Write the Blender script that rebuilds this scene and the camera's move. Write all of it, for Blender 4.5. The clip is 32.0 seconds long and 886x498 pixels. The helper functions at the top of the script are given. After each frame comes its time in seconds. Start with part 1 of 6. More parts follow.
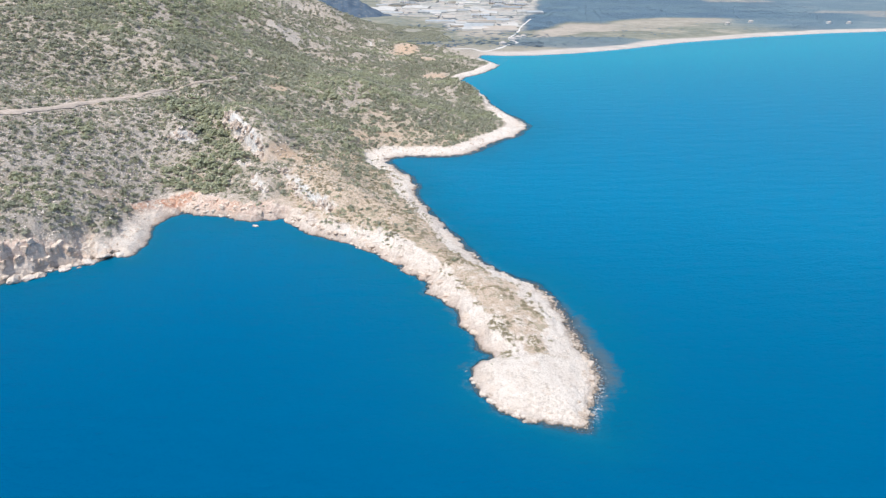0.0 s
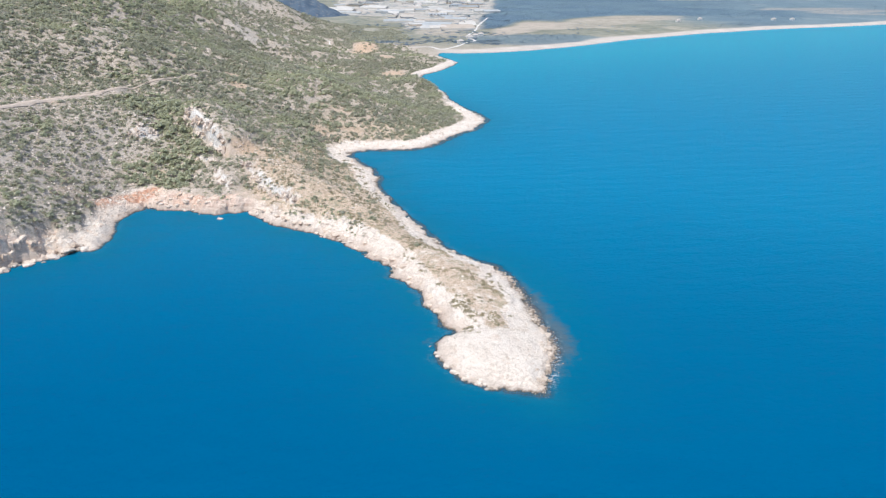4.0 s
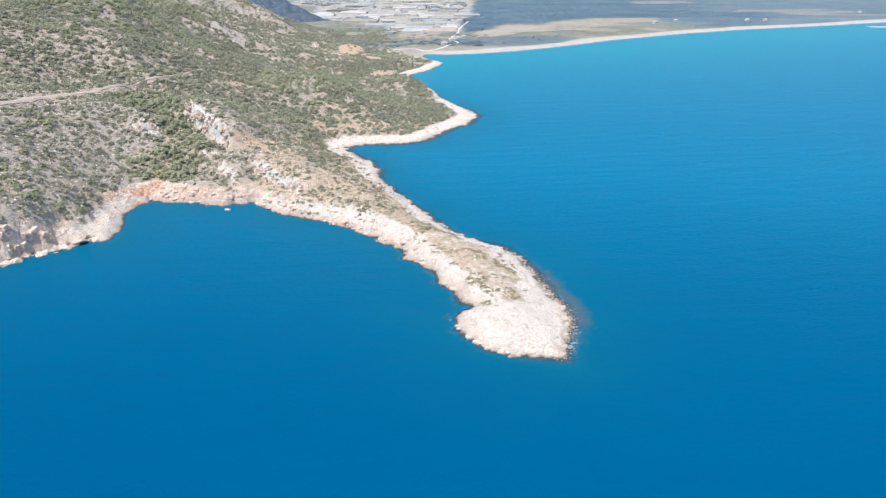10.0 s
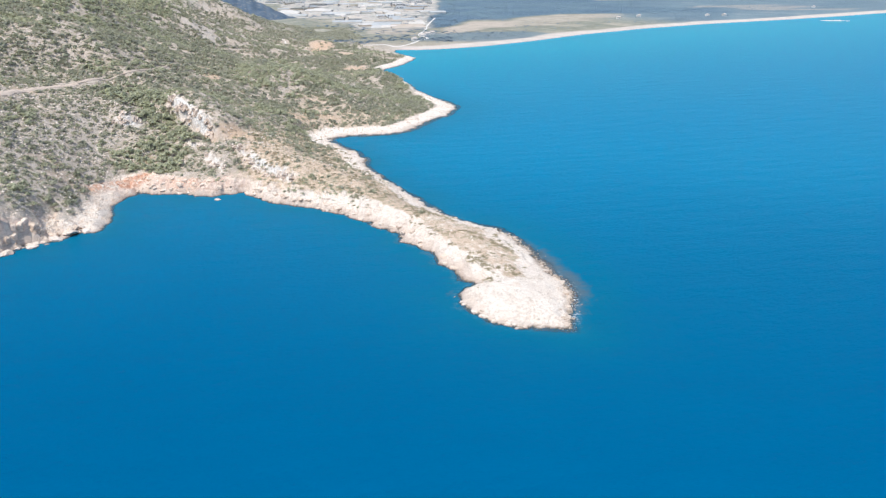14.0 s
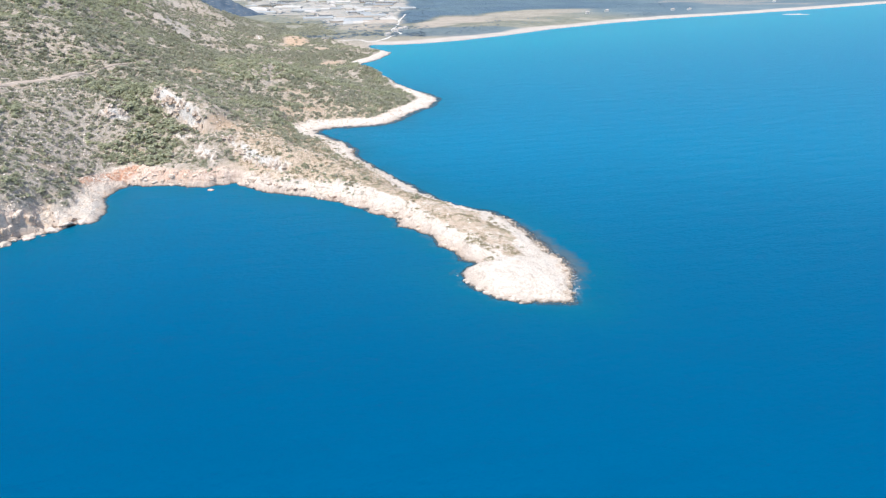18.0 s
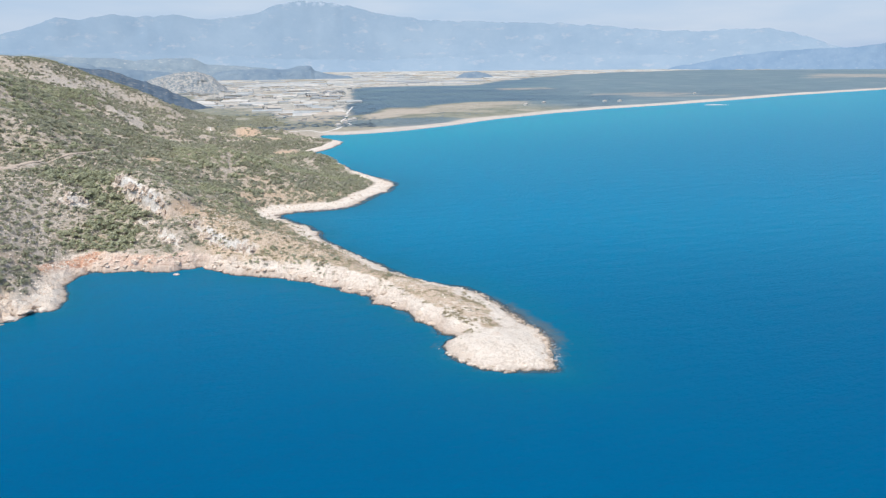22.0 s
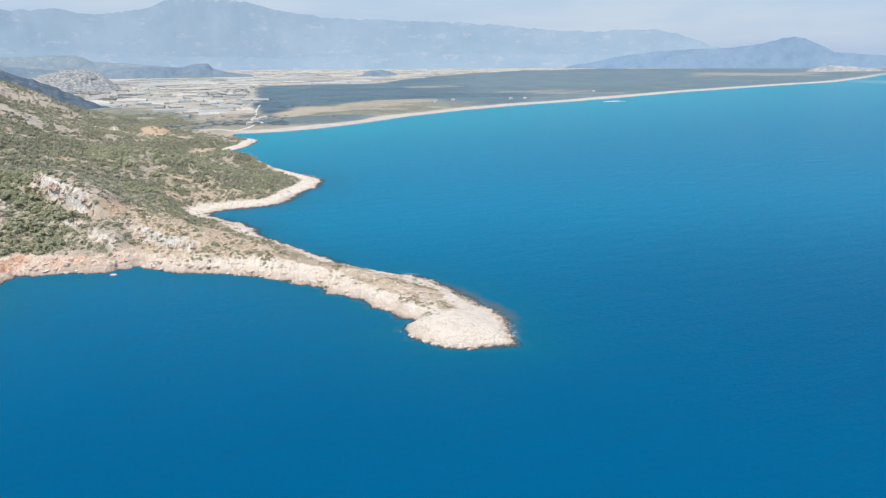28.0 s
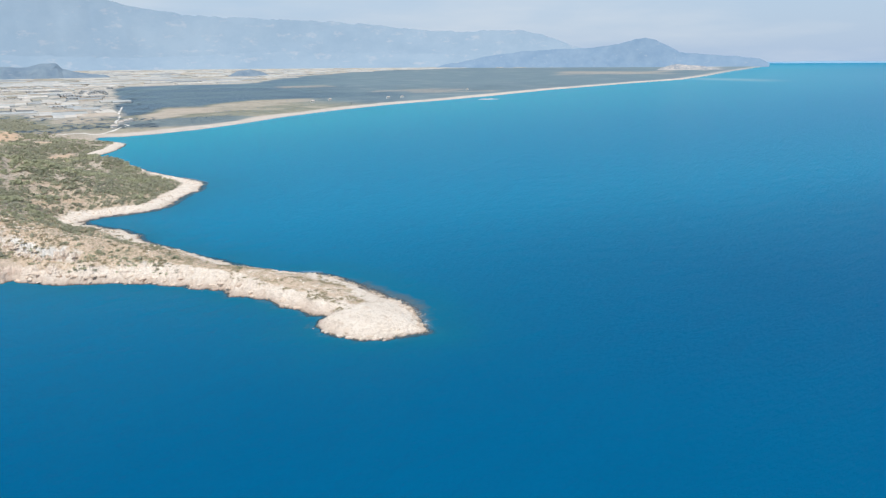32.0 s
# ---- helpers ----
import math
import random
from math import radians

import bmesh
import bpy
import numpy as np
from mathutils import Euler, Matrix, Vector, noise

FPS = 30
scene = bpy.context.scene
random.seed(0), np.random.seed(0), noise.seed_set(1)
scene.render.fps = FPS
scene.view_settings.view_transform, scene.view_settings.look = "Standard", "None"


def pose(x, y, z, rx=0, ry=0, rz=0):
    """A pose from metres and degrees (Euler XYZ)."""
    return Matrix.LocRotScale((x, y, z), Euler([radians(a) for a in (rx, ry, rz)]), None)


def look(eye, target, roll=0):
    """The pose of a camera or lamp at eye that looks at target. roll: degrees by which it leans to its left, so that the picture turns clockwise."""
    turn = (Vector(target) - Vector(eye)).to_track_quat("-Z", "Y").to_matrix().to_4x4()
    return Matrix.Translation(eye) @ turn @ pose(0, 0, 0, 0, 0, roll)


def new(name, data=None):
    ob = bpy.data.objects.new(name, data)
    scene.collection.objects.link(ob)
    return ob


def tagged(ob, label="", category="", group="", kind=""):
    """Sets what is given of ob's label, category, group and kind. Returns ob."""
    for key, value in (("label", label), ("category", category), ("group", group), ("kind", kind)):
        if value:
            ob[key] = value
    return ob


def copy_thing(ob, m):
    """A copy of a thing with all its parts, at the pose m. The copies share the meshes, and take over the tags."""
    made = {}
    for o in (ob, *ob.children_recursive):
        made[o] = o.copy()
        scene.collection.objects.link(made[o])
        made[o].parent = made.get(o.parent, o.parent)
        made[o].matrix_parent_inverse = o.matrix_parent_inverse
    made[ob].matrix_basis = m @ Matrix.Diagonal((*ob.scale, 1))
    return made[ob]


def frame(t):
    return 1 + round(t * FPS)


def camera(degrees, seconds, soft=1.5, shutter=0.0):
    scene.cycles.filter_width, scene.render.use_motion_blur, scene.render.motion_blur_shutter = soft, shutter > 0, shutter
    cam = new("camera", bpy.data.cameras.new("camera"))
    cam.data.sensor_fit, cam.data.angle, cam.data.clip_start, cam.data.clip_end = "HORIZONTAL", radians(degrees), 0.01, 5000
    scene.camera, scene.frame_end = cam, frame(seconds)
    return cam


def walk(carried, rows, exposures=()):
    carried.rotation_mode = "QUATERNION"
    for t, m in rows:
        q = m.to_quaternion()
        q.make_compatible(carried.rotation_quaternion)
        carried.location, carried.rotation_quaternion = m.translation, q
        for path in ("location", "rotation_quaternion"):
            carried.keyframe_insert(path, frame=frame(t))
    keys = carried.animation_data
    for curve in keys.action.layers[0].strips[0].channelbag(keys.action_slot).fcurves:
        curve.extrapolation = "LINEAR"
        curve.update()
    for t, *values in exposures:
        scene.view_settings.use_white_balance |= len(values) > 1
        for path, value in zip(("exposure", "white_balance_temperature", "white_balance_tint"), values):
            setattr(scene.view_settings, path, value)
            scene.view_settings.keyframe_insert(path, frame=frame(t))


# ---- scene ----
cam = camera(67.7, 32.0, 1.28)
PATH = [
    (0, (-48.06, -138.40, 112.77), (-41.21, -46.94, 72.92), 0.32),
    (0.5, (-48.19, -139.87, 112.59), (-40.66, -48.48, 72.69), 0.27),
    (1, (-48.22, -141.37, 112.37), (-40.02, -50.07, 72.42), 0.24),
    (1.5, (-48.15, -142.85, 112.12), (-39.30, -51.60, 72.18), 0.23),
    (2, (-48.09, -144.30, 111.85), (-38.60, -53.12, 71.89), 0.20),
    (2.5, (-48.05, -145.72, 111.59), (-37.87, -54.63, 71.62), 0.17),
    (3, (-48.02, -147.09, 111.34), (-37.12, -56.09, 71.33), 0.20),
    (3.5, (-48.10, -148.38, 111.09), (-36.51, -57.41, 71.21), 0.19),
    (4, (-48.37, -149.54, 110.80), (-36.14, -58.60, 71.05), 0.18),
    (4.5, (-48.92, -150.45, 110.42), (-36.03, -59.55, 70.78), 0.13),
    (6.5, (-52.32, -152.93, 108.32), (-37.24, -62.18, 69.11), -0.13),
    (7, (-53.40, -153.49, 107.78), (-38.10, -62.76, 68.62), -0.14),
    (7.5, (-54.67, -154.01, 107.22), (-39.35, -63.25, 68.13), -0.13),
    (8, (-56.05, -154.59, 106.65), (-40.74, -63.80, 67.62), -0.15),
    (8.5, (-57.50, -155.23, 106.06), (-42.26, -64.40, 67.10), -0.17),
    (9, (-58.97, -155.91, 105.46), (-43.76, -65.05, 66.56), -0.19),
    (9.5, (-60.50, -156.58, 104.86), (-45.26, -65.69, 66.03), -0.22),
    (10, (-62.06, -157.19, 104.28), (-46.71, -66.31, 65.46), -0.23),
    (10.5, (-63.64, -157.78, 103.66), (-48.20, -66.92, 64.86), -0.23),
    (11, (-65.28, -158.31, 103.05), (-49.76, -67.46, 64.25), -0.27),
    (11.5, (-66.94, -158.76, 102.44), (-51.26, -67.95, 63.61), -0.30),
    (12, (-68.62, -159.20, 101.83), (-52.62, -68.44, 63.00), -0.30),
    (12.5, (-70.33, -159.71, 101.23), (-53.35, -69.14, 62.38), -0.32),
    (13, (-72.02, -160.27, 100.66), (-53.98, -69.91, 61.81), -0.31),
    (13.5, (-73.53, -160.85, 100.12), (-54.27, -70.76, 61.22), -0.37),
    (14, (-74.96, -161.49, 99.64), (-54.71, -71.63, 60.72), -0.41),
    (14.5, (-76.42, -162.17, 99.24), (-55.61, -72.45, 60.27), -0.45),
    (16.5, (-82.30, -165.05, 98.05), (-59.46, -75.93, 58.86), -0.49),
    (17, (-83.91, -165.68, 97.67), (-60.53, -76.71, 58.45), -0.51),
    (17.5, (-85.64, -166.23, 97.26), (-61.70, -77.42, 58.02), -0.52),
    (18, (-87.39, -166.74, 96.82), (-62.87, -78.10, 57.55), -0.53),
    (18.5, (-89.14, -167.19, 96.41), (-64.04, -78.72, 57.11), -0.53),
    (19, (-90.82, -167.53, 95.99), (-64.85, -79.33, 56.67), -0.52),
    (19.5, (-92.31, -167.65, 95.61), (-65.03, -79.42, 57.25), -0.52),
    (20, (-93.73, -167.61, 95.25), (-64.96, -78.50, 60.14), -0.50),
    (20.5, (-95.18, -167.54, 94.90), (-64.88, -77.35, 64.11), -0.51),
    (21, (-96.72, -167.56, 94.57), (-64.98, -76.65, 67.57), -0.52),
    (21.5, (-98.40, -167.72, 94.26), (-65.64, -77.17, 67.30), -0.54),
    (22, (-100.18, -167.94, 93.98), (-66.35, -77.78, 67.01), -0.54),
    (22.5, (-101.97, -168.27, 93.71), (-66.97, -78.57, 66.74), -0.52),
    (23, (-103.73, -168.70, 93.46), (-67.56, -79.47, 66.47), -0.52),
    (23.5, (-105.50, -169.16, 93.25), (-68.24, -80.38, 66.25), -0.51),
    (24, (-107.31, -169.54, 93.06), (-68.95, -81.23, 66.03), -0.51),
    (24.5, (-109.08, -169.85, 92.87), (-69.84, -81.93, 65.83), -0.49),
    (25, (-110.83, -170.12, 92.70), (-70.37, -82.77, 65.61), -0.49),
    (25.5, (-112.47, -170.27, 92.57), (-71.41, -83.21, 65.45), -0.49),
    (27.5, (-118.66, -170.04, 92.32), (-74.85, -84.39, 65.04), -0.38),
    (28, (-120.39, -170.01, 92.21), (-73.93, -85.75, 64.97), -0.36),
    (28.5, (-122.05, -169.93, 92.18), (-72.09, -87.73, 64.84), -0.30),
    (29, (-123.70, -169.89, 92.17), (-71.24, -89.28, 64.80), -0.25),
    (29.5, (-125.38, -169.85, 92.16), (-70.50, -90.86, 64.80), -0.23),
    (30, (-127.02, -169.75, 92.09), (-70.19, -92.15, 64.72), -0.24),
    (30.5, (-128.45, -169.54, 91.95), (-70.02, -93.09, 64.72), -0.27),
    (31, (-129.56, -169.26, 91.70), (-70.54, -93.29, 64.41), -0.29),
    (31.5, (-130.48, -168.98, 91.33), (-71.30, -93.16, 63.94), -0.32),
    (32, (-131.28, -168.74, 90.85), (-70.03, -94.59, 63.46), -0.39),
]
walk(cam, [(t, look(eye, target, roll)) for t, eye, target, roll in PATH], [(0, 0.07, 6350, 10), (8, 0.10, 6360, 10), (13, 0.14, 6380, 10), (17, 0.22, 6400, 10), (19.8, 0.22, 6400, 10), (21.5, -0.02, 6500, 9), (26, -0.04, 6600, 8), (32, -0.06, 6650, 7)])

# ---------------------------------------------------------------- daylight
SUN_ELEV, SUN_AZ = 62.0, 226.0          # degrees; azimuth clockwise from +y
world = bpy.data.worlds.new("world")
scene.world = world
world.use_nodes = True
wn, wl = world.node_tree.nodes, world.node_tree.links
sky = wn.new("ShaderNodeTexSky")
sky.sky_type, sky.sun_disc = "NISHITA", False
sky.sun_elevation, sky.sun_rotation = radians(SUN_ELEV), radians(SUN_AZ)
sky.air_density, sky.dust_density, sky.ozone_density = 1.0, 0.8, 1.0
geo = wn.new("ShaderNodeTexCoord")
cmap = wn.new("ShaderNodeMapping")
cmap.inputs["Scale"].default_value = (3.0, 3.0, 16.0)
cnoise = wn.new("ShaderNodeTexNoise")
cnoise.inputs["Scale"].default_value, cnoise.inputs["Detail"].default_value = 1.6, 7
cramp = wn.new("ShaderNodeValToRGB")
cramp.color_ramp.elements[0].position, cramp.color_ramp.elements[1].position = 0.40, 0.72
cmix = wn.new("ShaderNodeMix")
cmix.data_type = "RGBA"
cmix.inputs[7].default_value = (4.6, 5.05, 5.8, 1)
cscale = wn.new("ShaderNodeMath")
cscale.operation = "MULTIPLY"
cscale.inputs[1].default_value = 0.55
bg = wn["Background"]
bg.inputs["Strength"].default_value = 0.15
wl.new(geo.outputs["Generated"], cmap.inputs["Vector"])
wl.new(cmap.outputs["Vector"], cnoise.inputs["Vector"])
wl.new(cnoise.outputs["Fac"], cramp.inputs["Fac"])
wl.new(cramp.outputs["Color"], cscale.inputs[0])
wl.new(cscale.outputs["Value"], cmix.inputs[0])
# pale sea haze, thickest along the horizon
hz = wn.new("ShaderNodeSeparateXYZ")
hzr = wn.new("ShaderNodeMapRange")
for k, x in zip(("From Min", "From Max", "To Min", "To Max"), (0.0, 0.45, 0.94, 0.12)):
    hzr.inputs[k].default_value = x
hmix = wn.new("ShaderNodeMix")
hmix.data_type = "RGBA"
hmix.inputs[7].default_value = (2.95, 3.85, 5.4, 1)
wl.new(geo.outputs["Generated"], hz.inputs["Vector"])
wl.new(hz.outputs["Z"], hzr.inputs["Value"])
wl.new(hzr.outputs["Result"], hmix.inputs[0])
wl.new(sky.outputs["Color"], hmix.inputs[6])
wl.new(hmix.outputs[2], cmix.inputs[6])
wl.new(cmix.outputs[2], bg.inputs["Color"])
sun = new("sun", bpy.data.lights.new("sun", "SUN"))
sun.data.energy, sun.data.angle, sun.data.color = 3.75, radians(0.53), (1.0, 0.95, 0.88)
_sd = Vector((math.sin(radians(SUN_AZ)) * math.cos(radians(SUN_ELEV)), math.cos(radians(SUN_AZ)) * math.cos(radians(SUN_ELEV)), math.sin(radians(SUN_ELEV))))
sun.matrix_world = look(_sd * 900, (0, 0, 0))

# ---------------------------------------------------------------- plan
# Shorelines in metres; the tip of the spit is the origin, x to the east, y to the north.
SHORE_WEST = [(-2600, -900), (-900, -120), (-420, 30), (-260, 72), (-214, 92), (-198, 96), (-189, 102), (-182, 109), (-171, 115), (-166, 122),
              (-158, 118), (-156, 132), (-159, 147), (-159, 159), (-153, 173), (-145, 169), (-137, 168), (-123, 160), (-116, 157), (-109, 159),
              (-102, 161), (-97, 153), (-90, 144), (-81, 134), (-72, 130), (-57, 117), (-51, 109), (-45, 99), (-37, 87), (-39, 81)]
SHORE_SPIT = [(-32, 74), (-29, 63), (-28, 55), (-24, 48), (-24, 39), (-21, 36), (-28, 30), (-28, 22), (-22, 10), (-14, 4),
              (-6, 2), (0, -1), (4, 7), (9, 19), (11, 28), (9, 43), (10, 55), (7, 74), (4, 85), (-5, 93),
              (-14, 109), (-19, 122), (-24, 144), (-31, 167), (-37, 188), (-36, 212), (-41, 228), (-48, 245), (-53, 262)]
SHORE_NORTH = [(-41, 267), (-14, 266), (0, 271), (10, 285), (22, 300), (36, 315), (48, 336), (52, 347), (50, 370), (40, 405), (35, 430),
               (36, 468), (24, 503), (15, 540), (28, 575), (47, 598), (70, 640), (79, 665), (70, 700), (62, 735), (70, 762)]
SHORE_BEACH = [(98, 752), (140, 755), (200, 775), (290, 825), (400, 900), (555, 978), (730, 1042), (930, 1090), (1180, 1165), (1500, 1275),
               (1871, 1370), (2300, 1470), (2750, 1560), (3400, 1808), (4988, 2469), (7523, 3453), (9000, 4300), (9500, 9000), (9500, 15000), (-9000, 15000), (-9000, -900)]
# Character of the shore: x, y, cliff height, cliff width, slope of the land behind.
CLIFF_SOUTH = [(-260, 80, 14, 5, .34), (-192, 104, 13, 5, .30), (-164, 120, 3, 8, .35), (-158, 150, 3, 9, .36), (-150, 174, 6, 8, .30),
               (-125, 172, 6, 6, .30), (-105, 162, 7, 6, .42), (-85, 140, 8, 12, .30), (-60, 118, 7.2, 13, .14), (-40, 90, 5.8, 11, .09),
               (-28, 45, 4.5, 9.5, .05), (-20, 15, 3.6, 8.5, .04), (0, 8, 2.4, 6, .05), (9, 35, 1.6, 7, .08), (6, 80, 2.0, 8, .10)]
CLIFF_NORTH = [(-18, 125, 2.3, 10, .18), (-36, 200, 2.3, 12, .24), (-50, 258, 1.8, 13, .20), (0, 275, 2, 14, .17), (48, 340, 2, 14, .17),
               (38, 430, 3, 9, .18), (20, 530, 3, 9, .28), (72, 640, 3, 10, .18), (90, 757, 1.2, 18, .004), (300, 830, 2.0, 26, .002),
               (730, 1045, 2.2, 28, .001), (2000, 1400, 2.5, 30, .0), (5000, 2500, 2.5, 30, .0)]
HILL = [(-165, 285, .34), (-193, 329, .38), (-154, 212, .50), (-140, 233, .56), (130, 860, .003), (60, 900, .005), (250, 900, .001), (-106, 384, .24), (-204, 625, .35), (-232, 519, .425),
        (-166, 779, .215), (-130, 831, .135), (-31, 719, .11), (-178, 811, .205), (-270, 250, .40), (-260, 150, .34), (-64, 314, .16), (-140, 930, .085), (-105, 895, .06), (-100, 980, .03), (-60, 860, .05), (-160, 680, .26),
        (20, 950, .006), (-40, 1081, .006), (-100, 1150, .01), (300, 1150, .001), (-100, 1500, .005), (1200, 2200, .0), (-400, 1000, .09), (-300, 900, .17), (-900, 900, .1)]
# Spot heights of the slopes: x, y, height.
SPOTS_NEAR = [(-137, 241, 35), (-131, 213, 20), (-163, 220, 24.5), (-209, 217, 40), (-205, 261, 42), (-240, 271, 54), (-202, 173, 33), (-191, 162, 23), (-189, 203, 29),
              (-174, 171, 11.5), (-189, 129, 18), (-132, 195, 11), (-144, 197, 11), (-167, 205, 16), (-93, 260, 19), (-93, 215, 16.5), (-101, 182, 16),
              (-87, 174, 13.5), (-158, 314, 39.5), (-233, 316, 66), (-74, 319, 18), (-204, 334, 63.5), (-110, 342, 29.5), (-52, 309, 8.5), (-270, 220, 62), (-260, 140, 44), (-225, 140, 33)]
SPOTS_FAR = [(-215, 368, 65), (-187, 400, 54.5), (-155, 381, 40), (-104, 452, 28), (-15, 391, 8), (-204, 522, 57), (-155, 600, 41), (0, 645, 8), (-150, 770, 24),
             (-77, 760, 17), (-44, 735, 11.5), (-225, 800, 52), (-187, 880, 41), (-223, 864, 58), (-262, 900, 82), (-100, 930, 16), (-340, 957, 110), (-273, 968, 102),
             (-239, 973, 86), (-203, 977, 70), (-150, 980, 50), (-128, 980, 33), (-104, 980, 20), (-300, 600, 88), (-310, 420, 92), (-330, 780, 95), (30, 900, 2.5), (-10, 1010, 3),
             (-150, 1080, 36), (-95, 1090, 13), (-40, 1100, 5), (40, 1110, 2), (-60, 1210, 6)]
# Cover of the slopes: x, y, half widths (and turn), strength.
BARE_EARTH = [(-107, 205, 11, 6, .9), (-128, 334, 8, 10, .7), (-71, 283, 9, 8, .6), (-52, 296, 12, 6, .55), (-178, 158, 10, 8, .35), (-189, 167, 7, 8, .3), (-150, 195, 5, 4, .7),
              (-93, 190, 12, 14, .4), (-60, 330, 16, 8, .4), (-2, 572, 16, 26, .8), (-9, 655, 14, 10, .6), (-215, 232, 10, 5, .5), (-140, 372, 12, 8, .5), (-175, 345, 9, 6, .45)]
SCREE = [(-252, 880, 44, 30, -.45, .95), (-212, 925, 30, 34, -.5, .75), (-160, 606, 17, 26, .4, .8), (-192, 345, 8, 18, .2, .5), (-175, 215, 26, 30, .3, .5), (-197, 150, 36, 45, 0, .5), (-135, 700, 24, 40, .2, .5)]
PINE_SCRUB = [(-140, 205, 15, 24), (-157, 193, 9, 10), (-149, 240, 14, 18), (-168, 258, 19, 17), (-189, 299, 10, 8), (-168, 315, 9, 7), (-192, 133, 13, 7), (-85, 240, 15, 9),
              (-72, 258, 10, 13), (-89, 282, 11, 10), (-101, 240, 7, 6), (-32, 362, 26, 12), (0, 362, 15, 14), (-60, 400, 30, 12), (-110, 500, 36, 20), (-60, 480, 30, 26), (-230, 420, 34, 20), (-190, 480, 30, 16)]
EYE0 = (-90.0, -160.0, 95.0)
NEAR, SPAN_FAR, RIM = 1800.0, 2900.0, 16400.0


def draw_in(x, y, z):
    """Land and sea past 1.8 km are drawn in along the line of sight, so that the horizon lies inside 5 km."""
    dx, dy = x - EYE0[0], y - EYE0[1]
    r = np.hypot(dx, dy) + 1e-6
    rc = np.minimum(r, RIM)
    near = np.where(rc < NEAR, rc, NEAR + SPAN_FAR * (1 - np.exp(-(np.maximum(rc, NEAR) - NEAR) / SPAN_FAR)))
    return EYE0[0] + dx / r * near, EYE0[1] + dy / r * near, EYE0[2] + (z - EYE0[2]) * near / rc


# ---------------------------------------------------------------- noise and terrain
_perm = np.random.RandomState(7).permutation(4096)


def lattice(ix, iy):
    return _perm[(_perm[ix & 4095] + iy) & 4095] / 4095.0


def vnoise(x, y):
    ix, iy = np.floor(x).astype(np.int64), np.floor(y).astype(np.int64)
    fx, fy = x - ix, y - iy
    fx, fy = fx * fx * fx * (fx * (fx * 6 - 15) + 10), fy * fy * fy * (fy * (fy * 6 - 15) + 10)
    a, b, c, d = lattice(ix, iy), lattice(ix + 1, iy), lattice(ix, iy + 1), lattice(ix + 1, iy + 1)
    return (a + (b - a) * fx) * (1 - fy) + (c + (d - c) * fx) * fy


def fbm(x, y, octaves=4, gain=0.5):
    total, amp, norm = 0, 1.0, 0
    for o in range(octaves):
        total = total + amp * (vnoise(x * 2 ** o + 37.1 * o, y * 2 ** o - 11.7 * o) * 2 - 1)
        norm += amp
        amp *= gain
    return total / norm


def ridged(x, y, octaves=4):
    total, amp, norm = 0, 1.0, 0
    for o in range(octaves):
        total = total + amp * (1 - np.abs(vnoise(x * 2 ** o + 5.3 * o, y * 2 ** o + 19.9 * o) * 2 - 1))
        norm += amp
        amp *= 0.5
    return total / norm


def smooth(a, b, v):
    u = np.clip((v - a) / (b - a), 0, 1)
    return u * u * (3 - 2 * u)


COAST = np.array(SHORE_WEST + SHORE_SPIT + SHORE_NORTH + SHORE_BEACH, float)


def shore_distance(x, y):
    """Signed distance to the shoreline: positive inland."""
    out, inside = np.full(x.shape, 1e9), np.zeros(x.shape, bool)
    for (ax, ay), (bx, by) in zip(COAST, np.roll(COAST, -1, 0)):
        ex, ey = bx - ax, by - ay
        k = np.clip(((x - ax) * ex + (y - ay) * ey) / (ex * ex + ey * ey), 0, 1)
        out = np.minimum(out, (x - ax - k * ex) ** 2 + (y - ay - k * ey) ** 2)
        if ay != by:
            inside ^= ((ay > y) != (by > y)) & (x < (bx - ax) * (y - ay) / (by - ay) + ax)
    return np.where(inside, 1, -1) * np.sqrt(out)


_shore = np.array(CLIFF_SOUTH + CLIFF_NORTH)
_hill = np.array([r[:2] + (r[2],) for r in HILL])


def blend(px, py, pts, vals, soft):
    w = 0
    acc = 0
    for (ax, ay), v in zip(pts, vals):
        k = 1.0 / ((px - ax) ** 2 + (py - ay) ** 2 + soft * soft) ** 1.5
        w = w + k
        acc = acc + k * v
    return acc / w


_spots = np.array(SPOTS_NEAR + SPOTS_FAR, float)


def survey(x, y, weights):
    """A smooth sheet over the plan, from weights at the spot heights."""
    out = np.full(np.shape(x), weights[-1])
    for (px, py, _), w in zip(_spots, weights):
        out = out + w * np.sqrt((x - px) ** 2 + (y - py) ** 2 + 144)
    return out


def survey_weights(lack):
    """Weights that carry the lacking height at each spot, with a little slack."""
    n = len(_spots)
    a = np.ones((n + 1, n + 1))
    a[:n, :n] = np.sqrt((_spots[:, :1] - _spots[:, 0]) ** 2 + (_spots[:, 1:2] - _spots[:, 1]) ** 2 + 144) - np.eye(n) * 5
    a[n, n] = 0
    return np.linalg.solve(a, np.append(lack, 0))


SHEET = None


